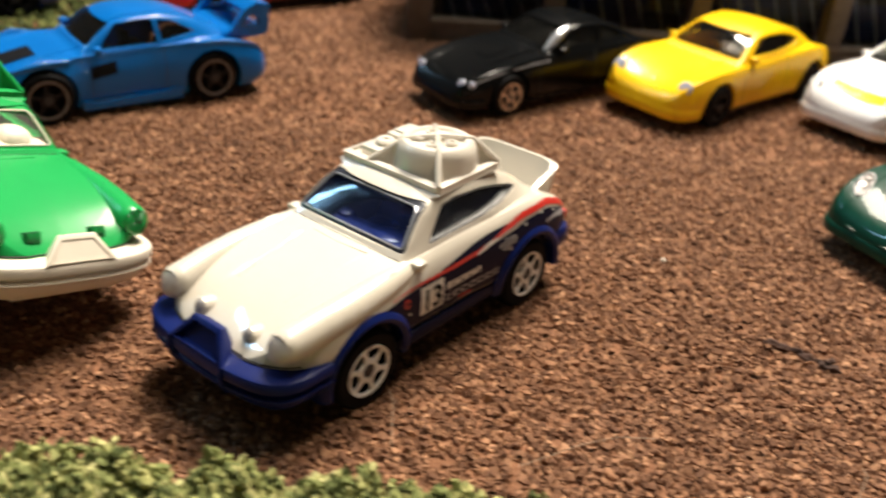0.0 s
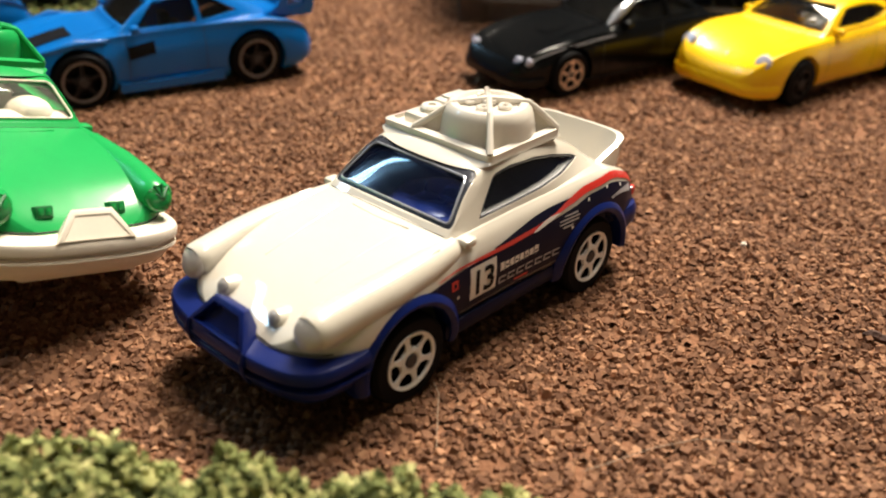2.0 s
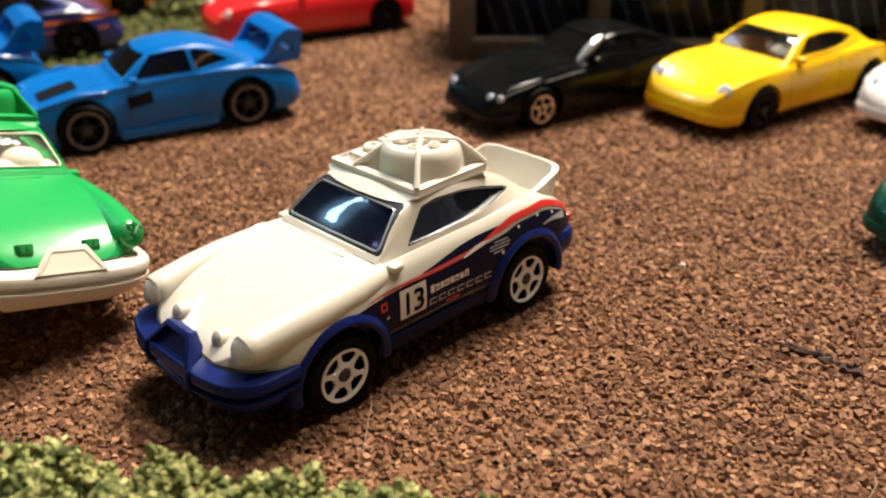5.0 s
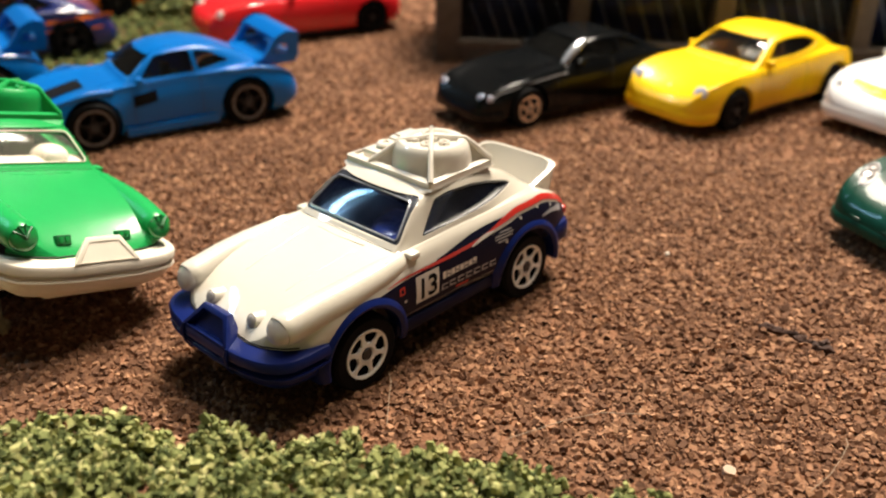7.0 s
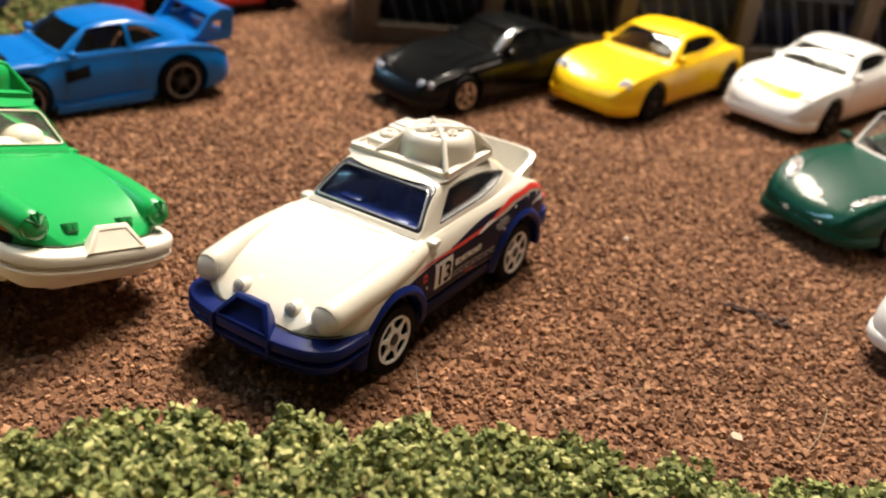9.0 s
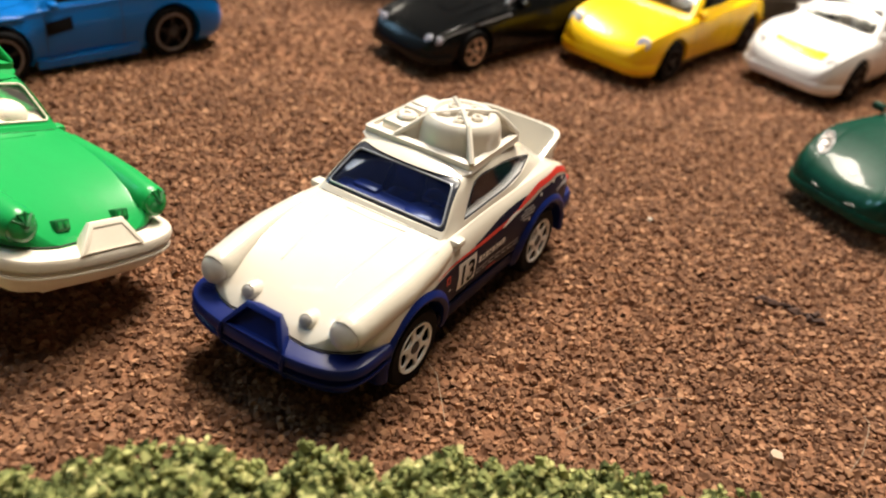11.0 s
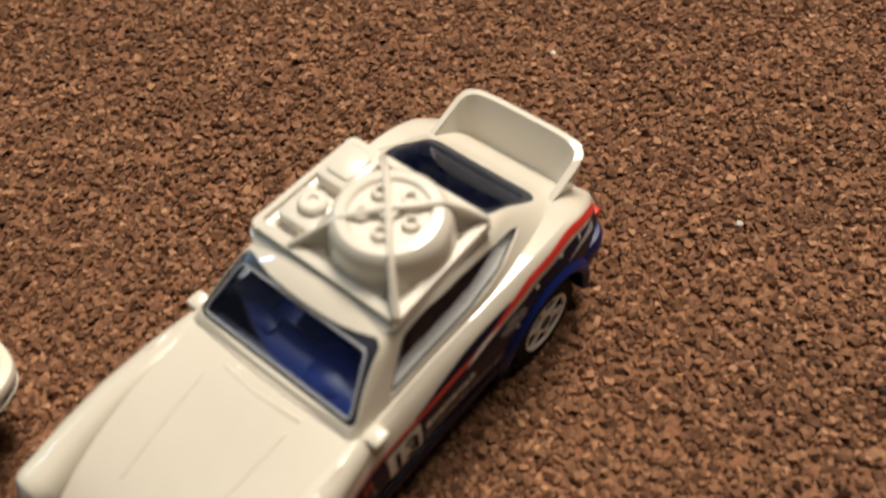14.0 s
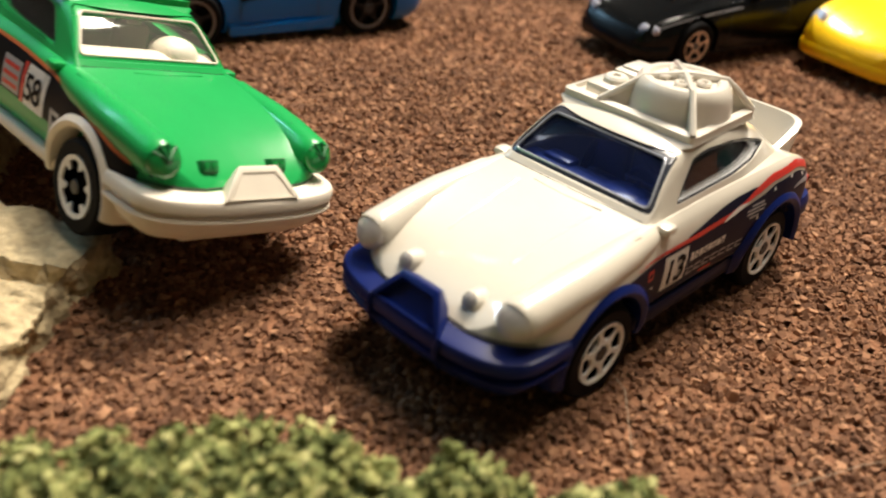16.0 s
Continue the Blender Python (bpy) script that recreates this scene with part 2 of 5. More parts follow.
def add_dome(bm, centre, axis, r, h, n=20, rows=4, back=0.6):
    """A lens: a low dome on a short collar, bulging along axis."""
    ax = Vector(axis).normalized()
    u = ax.orthogonal().normalized()
    w = ax.cross(u)
    c = Vector(centre)
    rings = []
    for rr, d in [(r, -back)] + [(r * math.cos(i / rows * math.pi / 2 * 0.93), h * math.sin(i / rows * math.pi / 2 * 0.93)) for i in range(rows + 1)]:
        rings.append([bm.verts.new(c + ax * d + rr * (math.cos(k * math.tau / n) * u + math.sin(k * math.tau / n) * w)) for k in range(n)])
    for a, b in zip(rings, rings[1:]):
        for k in range(n):
            bm.faces.new((a[k], a[(k + 1) % n], b[(k + 1) % n], b[k]))
    bm.faces.new(rings[-1])
    bm.faces.new(rings[0][::-1])
    return bm


def to_mesh(bm, name="cutter"):
    bmesh.ops.recalc_face_normals(bm, faces=bm.faces)
    me = bpy.data.meshes.new(name)
    bm.to_mesh(me)
    bm.free()
    return me


def carve(me, cutters):
    """The mesh less the cutters."""
    ob = new("carved", me)
    obs = []
    for c in cutters:
        o = new("cutter", c)
        obs.append(o)
        m = ob.modifiers.new("cut", "BOOLEAN")
        m.operation, m.solver, m.object = "DIFFERENCE", "EXACT", o
    deps = bpy.context.evaluated_depsgraph_get()
    out = bpy.data.meshes.new_from_object(ob.evaluated_get(deps))
    for o in (ob, *obs):
        bpy.data.objects.remove(o)
    return out


def pchip(pairs):
    """A smooth curve through (x, value) pairs that does not overshoot."""
    xs, ys = (np.array(v, float) for v in zip(*sorted(pairs)))
    h, d = np.diff(xs), np.diff(ys) / np.diff(xs)
    m = np.zeros(len(xs))
    m[0], m[-1] = d[0], d[-1]
    for i in range(1, len(xs) - 1):
        if d[i - 1] * d[i] > 0:
            a, b = 2 * h[i] + h[i - 1], h[i] + 2 * h[i - 1]
            m[i] = (a + b) / (a / d[i - 1] + b / d[i])

    def f(x):
        x = min(max(x, xs[0]), xs[-1])
        i = min(int(np.searchsorted(xs, x, side="right")) - 1, len(xs) - 2)
        t = (x - xs[i]) / h[i]
        return float(ys[i] * (1 + 2 * t) * (1 - t) ** 2 + m[i] * h[i] * t * (1 - t) ** 2 + ys[i + 1] * t * t * (3 - 2 * t) + m[i + 1] * h[i] * t * t * (t - 1))
    return f


class Shape:
    """The outer form of a car: plan half width, floor, fender crest, bonnet line, roof line, and the cabin's half widths."""

    def __init__(self, width, floor, crest, bonnet, roof, belt, top, crest_at=0.8, k=(1, 1, 1), square=(0.88, 0.955, 0.99)):
        def sized(pairs, n):
            return [(x * k[0], v * k[n]) for x, v in pairs]
        width, belt, top = (sized(v, 1) for v in (width, belt, top))
        floor, crest, bonnet, roof = (sized(v, 2) for v in (floor, crest, bonnet, roof))
        self.width, self.floor, self.crest, self.bonnet, self.roof = (pchip(v) for v in (width, floor, crest, bonnet, roof))
        self.belt, self.top, self.crest_at, self.square = pchip(belt), pchip(top), crest_at, square
        self.x0, self.x1 = min(v[0] for v in width), max(v[0] for v in width)

    def half(self, x, inset=0.0):
        w, z0, zs, zh = self.width(x), self.floor(x), self.crest(x), self.bonnet(x)
        zt = max(self.roof(x), zh)
        yc, yb, yr, h = w * self.crest_at, self.belt(x), self.top(x), zt - zh

        def base(y):
            return zh + (zs - zh) * min(1, y / yc) ** 2
        pts = [(0.90 * w, z0), (0.975 * w, z0 + 0.12 * (zs - z0)), (w, z0 + 0.42 * (zs - z0)), (0.985 * w, z0 + 0.68 * (zs - z0)), (0.93 * w, z0 + 0.9 * (zs - z0)), (yc, zs)]
        yb = min(yb, yc - 0.2)
        yr = min(yr, yb - 0.3)
        pts += [(yb, base(yb)), (0.55 * yb + 0.45 * yr, base(yb) + 0.47 * h), (yr, base(yr) + self.square[0] * h), (0.8 * yr, base(0.8 * yr) + self.square[1] * h), (0.42 * yr, base(0.42 * yr) + self.square[2] * h), (0, zt)]
        out = []
        for i in range(len(pts) - 1):
            p0, p1, p2, p3 = (Vector(pts[min(max(j, 0), len(pts) - 1)]) for j in (i - 1, i, i + 1, i + 2))
            steps = 3
            for s in range(steps):
                t = s / steps
                if i in (5, 6):  # creases at the fender's crest and the belt line
                    p = p1.lerp(p2, t)
                else:
                    p = 0.5 * (2 * p1 + (p2 - p0) * t + (2 * p0 - 5 * p1 + 4 * p2 - p3) * t * t + (3 * p1 - p0 - 3 * p2 + p3) * t ** 3)
                out.append(p)
        out.append(Vector(pts[-1]))
        if inset:
            n = []
            for i, p in enumerate(out):
                a, b = out[max(i - 1, 0)], out[min(i + 1, len(out) - 1)]
                d = (b - a).normalized()
                q = p - inset * Vector((d.y, -d.x))
                n.append(Vector((max(q.x, 0 if i == len(out) - 1 else 0.05), q.y)))
            n[-1] = Vector((0, out[-1].y - inset))
            out = n
        return out

    def solid(self, inset=0.0, x0=None, x1=None, floor=None, n=90):
        bm = bmesh.new()
        rings = []
        for x in np.linspace(self.x0 if x0 is None else x0, self.x1 if x1 is None else x1, n):
            half = self.half(float(x), inset)
            if floor is not None:
                half = [Vector((p.x, max(p.y, floor + 0.01 * i))) for i, p in enumerate(half)]
            ring = [bm.verts.new((x, p.x, p.y)) for p in half] + [bm.verts.new((x, -p.x, p.y)) for p in half[-2::-1]]
            rings.append(ring)
        m = len(rings[0])
        for a, b in zip(rings, rings[1:]):
            for i in range(m):
                bm.faces.new((a[i], a[(i + 1) % m], b[(i + 1) % m], b[i]))
        bm.faces.new(rings[0][::-1])
        bm.faces.new(rings[-1])
        return bm

    def cavity(self, x0, x1, floor, n=50, side=0.93, up=0.95):
        """The hollow of the cabin."""
        bm = bmesh.new()
        rings = []
        for x in np.linspace(x0, x1, n):
            half = [Vector((p.x * side, floor + (p.y - floor) * up)) for p in self.half(float(x))[8:]]
            half[-1].x = 0
            half = [Vector((half[0].x, floor))] + half
            rings.append([bm.verts.new((x, p.x, p.y)) for p in half] + [bm.verts.new((x, -p.x, p.y)) for p in half[-2::-1]])
        m = len(rings[0])
        for a, b in zip(rings, rings[1:]):
            for i in range(m):
                bm.faces.new((a[i], a[(i + 1) % m], b[(i + 1) % m], b[i]))
        bm.faces.new(rings[0][::-1])
        bm.faces.new(rings[-1])
        return bm

    def glasshouse(self, inset, x0, x1, n=40):
        """The clear moulding under the painted cabin: a thin shell from belt to belt."""
        bm = bmesh.new()
        rings = []
        for x in np.linspace(x0, x1, n):
            half = self.half(float(x), inset)[17:]
            rings.append([bm.verts.new((x, p.x, p.y)) for p in half] + [bm.verts.new((x, -p.x, p.y)) for p in half[-2::-1]])
        for a, b in zip(rings, rings[1:]):
            for i in range(len(a) - 1):
                bm.faces.new((a[i], a[i + 1], b[i + 1], b[i]))
        return bm


def skin_of(me):
    bm = bmesh.new()
    bm.from_mesh(me)
    tree = BVHTree.FromBMesh(bm)
    bm.free()
    return tree


def side_strip(tree, xs, low, high, side=1, rows=4, lift=0.07):
    """A printed strip between two curves of the side view, laid on the skin."""
    bm = bmesh.new()
    grid = []
    for x in xs:
        col = []
        for j in range(rows + 1):
            z = low(x) + (high(x) - low(x)) * j / rows
            hit = tree.ray_cast(Vector((x, 30 * side, z)), Vector((0, -side, 0)))
            p, nrm = (hit[0], hit[1]) if hit[0] else (Vector((x, 13 * side, z)), Vector((0, side, 0)))
            if nrm.y * side < 0:
                nrm = -nrm
            col.append(bm.verts.new(p + nrm * lift))
        grid.append(col)
    for a, b in zip(grid, grid[1:]):
        for j in range(rows):
            bm.faces.new((a[j], a[j + 1], b[j + 1], b[j]))
    return bm


def side_text(text, size, tree, x, z, side=1, lift=0.12, bold=0.0):
    """Lettering laid on the car's side; x is its front end on the left side."""
    cu = bpy.data.curves.new("lettering", "FONT")
    cu.body, cu.size, cu.offset, cu.resolution_u, cu.space_character = text, size, bold, 3, 0.88
    ob = new("lettering", cu)
    me = bpy.data.meshes.new_from_object(ob.evaluated_get(bpy.context.evaluated_depsgraph_get()))
    bpy.data.objects.remove(ob)
    for v in me.vertices:
        px = x - v.co.x * side
        pz = z + v.co.y
        hit = tree.ray_cast(Vector((px, 30 * side, pz)), Vector((0, -side, 0)))
        v.co = Vector((px, (hit[0].y if hit[0] else 13 * side) + lift * side, pz))
    me.transform(Matrix.Scale(MM, 4))
    return me


def rect_strip(tree, xa, xb, za, zb, side, lift, slant=0.0):
    return side_strip(tree, np.linspace(xa, xb, 6), lambda x: za + slant * (x - xa), lambda x: zb + slant * (x - xa), side, 3, lift)


# ---------------------------------------------------------------- car parts
def wheel(car, x, y, r, width, rim_mat, spokes, rim_r, style="spoke", lip=None, hub=None):
    """One wheel at its axle end; y is the outer face, which looks away from the car."""
    side = 1 if y > 0 else -1
    w = thing_part("wheel", car, (x, y, r))
    bm = bmesh.new()
    k = side
    add_lathe(bm, [(rim_r * 0.97, -2.4 * k), (rim_r * 0.97, -0.5 * k), (rim_r * 1.03, 0.0), (r * 0.9, 0.0), (r * 0.97, -0.35 * k), (r, -0.9 * k), (r, -(width - 0.9) * k), (r * 0.95, -width * k), (rim_r * 0.9, -width * k)], "y", n=40)
    part("tyre", bm, TYRE, w)
    bm = bmesh.new()
    inner_r = rim_r * (0.86 if lip else 0.84 if style == "stub" else 0.89)
    add_lathe(bm, [(inner_r, 0.05 * k), (rim_r, 0.12 * k), (rim_r, -0.4 * k), (inner_r, -0.25 * k)], "y", n=40)
    if lip:
        part("rim_lip", bm, lip, w)
        bm = bmesh.new()
    if style == "vane":
        add_lathe(bm, [(rim_r * 0.26, -0.1 * k), (rim_r * 0.32, 0.06 * k), (rim_r * 0.44, 0.02 * k), (rim_r * 0.47, -0.4 * k), (rim_r * 0.26, -0.45 * k)], "y", n=28)
    elif style != "stub":
        add_lathe(bm, [(0.02, -0.05 * k), (rim_r * 0.36, 0.05 * k), (rim_r * 0.38, -0.45 * k), (0.02, -0.45 * k)], "y", n=20)
    for i in range(spokes):
        a = i * math.tau / spokes + 0.3
        c, s = math.cos(a), math.sin(a)
        if style == "vane":
            shape = [(0.42, -0.12), (0.52, -0.12), (0.64, -0.075), (0.76, -0.08), (0.93, -0.17), (0.93, 0.17), (0.76, 0.08), (0.64, 0.075), (0.52, 0.12), (0.42, 0.12)]
        elif style == "stub":
            shape = [(0.6, -0.06), (0.72, -0.1), (0.93, -0.2), (0.93, 0.2), (0.72, 0.1), (0.6, 0.06)]
        else:
            shape = [(0.25, -0.13), (0.5, -0.085), (0.75, -0.08), (0.93, -0.13), (0.93, 0.13), (0.75, 0.08), (0.5, 0.085), (0.25, 0.13)]
        add_prism(bm, [(rim_r * (u * c - v * s), rim_r * (u * s + v * c)) for u, v in shape], "y", -0.3 * k, -0.02 * k)
    part("rim", bm, rim_mat, w)
    bm = bmesh.new()
    add_lathe(bm, [(0.02, -2.2 * k), (rim_r * 0.95, -2.2 * k), (rim_r * 0.95, -2.6 * k), (0.02, -2.6 * k)], "y", n=24)
    part("wheel_back", bm, TYRE, w)
    bm = bmesh.new()
    add_lathe(bm, [(0.02, 0.12 * k), (rim_r * 0.22, 0.1 * k), (rim_r * 0.25, -0.1 * k), (0.02, -0.1 * k)], "y", n=16)
    part("hub_cap", bm, hub or DARKPL, w)
    return w


def thing_part(name, car, at):
    ob = new(name)
    ob.parent = car
    ob.empty_display_size = 0.002
    ob.location = Vector(at) * MM
    return ob


def arches(axles, r, y_in, z):
    bm = bmesh.new()
    for x in axles:
        for s in (1, -1):
            outline = [(x + r * math.cos(a), z + r * math.sin(a)) for a in np.linspace(0, math.tau, 33)[:-1]]
            add_prism(bm, outline, "y", s * y_in, s * 25)
    return to_mesh(bm)


def mirror_y(points):
    return points + [(-y, z) for y, z in points[::-1]]


# the shape of the rally coupe, nose towards +x, origin on the ground between the axles
RALLY = Shape(
    width=[(33.6, 6.4), (33.1, 8.2), (32.2, 9.9), (31, 11.5), (29, 12.9), (27.5, 13.5), (24, 14.1), (19, 14.2), (8, 13.5), (0, 13.5), (-10, 13.9), (-19, 14.3), (-26, 13.8), (-30, 12.6), (-32.5, 11.2)],
    floor=[(33.6, 9.6), (31, 8.6), (26, 7.4), (22, 7.2), (-26, 7.2), (-32.5, 8.0)],
    crest=[(33.6, 11.5), (32.9, 12.4), (32, 13.4), (30, 15.1), (27, 16.6), (24, 17.3), (19, 17.9), (9, 18.3), (0, 18.5), (-10, 18.8), (-18, 19.0), (-22, 18.7), (-26.8, 17.3), (-30, 15.4), (-32.5, 13.6)],
    bonnet=[(33.6, 11.3), (33.1, 11.9), (32, 12.8), (30, 14.0), (27, 15.3), (23, 16.4), (19, 17.2), (9.6, 18.7), (0, 19.3), (-12, 19.2), (-20, 18.6), (-26, 17.3), (-30, 15.2), (-32.5, 13.0)],
    roof=[(33.6, 5), (10.4, 5), (9.7, 18.7), (9.4, 19.1), (2.4, 24.9), (-1, 25.6), (-6, 25.8), (-12, 25.0), (-18, 22.8), (-24, 19.0), (-27, 16.8), (-32.5, 5)],
    belt=[(34, 9), (9.6, 11.5), (0, 12.0), (-10, 11.8), (-20, 10.6), (-27, 8.5), (-32.5, 7)],
    top=[(34, 8), (9.6, 10.6), (2.4, 9.3), (-6, 9.5), (-12, 9.0), (-20, 7.6), (-27, 6.0), (-32.5, 5)],
    crest_at=0.86,
    square=(0.92, 0.978, 0.996),
)


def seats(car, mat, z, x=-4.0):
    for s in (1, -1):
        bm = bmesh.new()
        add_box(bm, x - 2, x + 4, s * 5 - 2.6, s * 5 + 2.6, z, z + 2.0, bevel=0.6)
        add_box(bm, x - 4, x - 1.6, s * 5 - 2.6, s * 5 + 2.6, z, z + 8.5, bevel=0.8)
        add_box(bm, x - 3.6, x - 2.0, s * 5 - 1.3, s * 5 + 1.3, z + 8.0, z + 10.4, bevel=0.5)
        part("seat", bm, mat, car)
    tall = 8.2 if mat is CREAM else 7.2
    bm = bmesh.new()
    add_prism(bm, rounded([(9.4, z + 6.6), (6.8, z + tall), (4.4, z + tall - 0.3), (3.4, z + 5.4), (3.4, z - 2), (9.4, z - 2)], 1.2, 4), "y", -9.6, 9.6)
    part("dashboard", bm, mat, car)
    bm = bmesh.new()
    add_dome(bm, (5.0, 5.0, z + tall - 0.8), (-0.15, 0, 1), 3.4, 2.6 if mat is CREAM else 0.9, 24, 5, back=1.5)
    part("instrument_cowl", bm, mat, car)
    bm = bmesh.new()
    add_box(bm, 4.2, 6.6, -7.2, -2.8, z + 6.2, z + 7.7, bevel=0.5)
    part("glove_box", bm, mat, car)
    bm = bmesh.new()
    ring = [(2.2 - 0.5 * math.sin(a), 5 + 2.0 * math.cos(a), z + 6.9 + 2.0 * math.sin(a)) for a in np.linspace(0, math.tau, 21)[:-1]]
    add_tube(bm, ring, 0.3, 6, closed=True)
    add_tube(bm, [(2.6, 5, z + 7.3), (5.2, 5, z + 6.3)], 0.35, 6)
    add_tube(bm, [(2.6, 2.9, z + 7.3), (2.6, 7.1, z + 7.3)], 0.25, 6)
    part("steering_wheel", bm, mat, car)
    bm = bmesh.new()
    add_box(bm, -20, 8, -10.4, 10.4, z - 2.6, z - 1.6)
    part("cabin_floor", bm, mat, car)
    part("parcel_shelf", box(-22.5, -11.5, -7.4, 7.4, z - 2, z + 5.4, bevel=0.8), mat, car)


def bumper_path(nose, half, back, n=41):
    """The plan of a bumper from arch to arch round the nose."""
    out = []
    for t in np.linspace(-1, 1, n):
        a = t * math.pi / 2
        out.append((back + (nose - back) * max(math.cos(a), 0) ** 0.42, half * math.copysign(abs(math.sin(a)) ** 0.8, a)))
    return out


def add_band(bm, path, section):
    """A band along a plan path; section: (outwards, z) points of its closed profile."""
    rings = []
    count = len(path)
    for i, (x, y) in enumerate(path):
        a, b = Vector(path[max(i - 1, 0)]), Vector(path[min(i + 1, count - 1)])
        d = (b - a).normalized()
        out = Vector((d.y, -d.x))
        rings.append([bm.verts.new((x + out.x * o, y + out.y * o, z)) for o, z in section])
    m = len(section)
    for a, b in zip(rings, rings[1:]):
        for i in range(m):
            bm.faces.new((a[i], a[(i + 1) % m], b[(i + 1) % m], b[i]))
    bm.faces.new(rings[0][::-1])
    bm.faces.new(rings[-1])
    return bm


SIDE_WINDOW = [(4.2, 19.1), (0.0, 23.75), (-3, 24.15), (-8, 23.9), (-12.5, 23.0), (-17.2, 21.55), (-19.0, 20.75), (-13.6, 20.15), (-8, 19.6), (-2, 19.25)]


def rally_car(name, x, y, z, rz, rx, paint, base, cabin, glass, rim, rack, label, livery):
    car = thing(name, x, y, z, rz, label, "toy car", rx=rx)
    car.scale = (1.03, 1.035, 1.02)
    windows = bmesh.new()
    add_prism(windows, rounded([(10.8, 19.15), (8.95, 24.45), (-8.95, 24.45), (-10.8, 19.15)], 0.8), "x", -1.0, 12)
    sides = bmesh.new()
    add_prism(sides, rounded(SIDE_WINDOW, 0.6, 3), "y", -20, 20)
    rear = bmesh.new()
    add_prism(rear, rounded([(-15.6, 7.2), (-24.9, 7.9), (-24.9, -7.9), (-15.6, -7.2)], 1.8), "z", 16, 40)
    inner = to_mesh(RALLY.cavity(-25.4, 9.2, 9.0))
    body = carve(to_mesh(RALLY.solid(), "body"), [inner, to_mesh(windows), to_mesh(sides), to_mesh(rear), arches((18.6, -18.6), 7.2, 8.5, 6.3)])
    tree = skin_of(body)
    body.transform(Matrix.Scale(MM, 4))
    finish("body", body, paint, car, smooth=28)
    g = part("window_glass", RALLY.glasshouse(0.45, -25.2, 9.35), glass, car)
    g.modifiers.new("thick", "SOLIDIFY").thickness = 0.3 * MM
    g.visible_shadow = False
    whole = skin_of(to_mesh(RALLY.solid()))
    loops = []
    for grow, sink in ((1.0, 0.5), (1.0, 0.1), (0.96, 0.04), (0.915, 0.1), (0.91, 0.5)):
        loops.append([])
        for py, pz in rounded([(10.75, 19.2), (8.9, 24.4), (-8.9, 24.4), (-10.75, 19.2)], 0.8, 5):
            hit = whole.ray_cast(Vector((30, py * (0.3 + 0.7 * grow), 21.8 + (pz - 21.8) * (2 * grow - 1))), Vector((-1, 0, 0)))
            loops[-1].append(hit[0] - hit[1] * sink)
    bm = bmesh.new()
    rings = [[bm.verts.new(q) for q in loop] for loop in loops]
    for a, b in zip(rings, rings[1:] + rings[:1]):
        for i in range(len(a)):
            bm.faces.new((a[i], a[(i + 1) % len(a)], b[(i + 1) % len(a)], b[i]))
    part("windscreen_rim", bm, EDGE if paint is WHITE else paint, car)
    # pale bead painted in for the bright line along the glass edge
    part("windscreen_glint", add_tube(bmesh.new(), [q + Vector((0.05, 0, 0.05)) for q in loops[3]], 0.17, 6, closed=True), RIMGLINT if paint is WHITE else CREAM, car)
    loops = []
    for grow, sink in ((1.0, 0.6), (1.0, 0.12), (0.95, 0.1), (0.9, 0.14), (0.89, 0.6)):
        loops.append([])
        for px, py in rounded([(-15.6, 7.2), (-24.9, 7.9), (-24.9, -7.9), (-15.6, -7.2)], 1.8, 5):
            hit = whole.ray_cast(Vector((-20.2 + (px + 20.2) * (2 * grow - 1), py * grow, 60)), Vector((0, 0, -1)))
            loops[-1].append(hit[0] - hit[1] * sink)
    bm = bmesh.new()
    rings = [[bm.verts.new(q) for q in loop] for loop in loops]
    for a, b in zip(rings, rings[1:] + rings[:1]):
        for i in range(len(a)):
            bm.faces.new((a[i], a[(i + 1) % len(a)], b[(i + 1) % len(a)], b[i]))
    part("rear_window_rim", bm, EDGE if paint is WHITE else paint, car)
    for s in (1, -1):
        edge = []
        for px, pz in rounded([(q[0] * 0.97 - 0.15, 21.6 + (q[1] - 21.6) * 0.93) for q in SIDE_WINDOW], 0.6, 3):
            hit = whole.ray_cast(Vector((px, s * 30, pz)), Vector((0, -s, 0)))
            edge.append(hit[0] - hit[1] * 0.2)
        part("side_window_rim", add_tube(bmesh.new(), edge, 0.16, 6, closed=True), EDGE if paint is WHITE else paint, car)
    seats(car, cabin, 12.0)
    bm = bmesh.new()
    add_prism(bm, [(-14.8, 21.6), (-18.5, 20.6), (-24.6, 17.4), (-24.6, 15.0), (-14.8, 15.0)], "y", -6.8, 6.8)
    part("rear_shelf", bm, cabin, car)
    # chassis and sills
    bm = bmesh.new()
    add_box(bm, -31, 33, -8.3, 8.3, 4.8, 9.0, bevel=0.8)
    part("chassis", bm, base, car)
    # white car's sill: navy like the side above, with its shade painted in
    part("sill", box(-12.0, 12.2, -13.5, 13.5, 5.4, 7.9 if paint is WHITE else 7.2, bevel=0.6), NAVY if paint is WHITE else base, car)
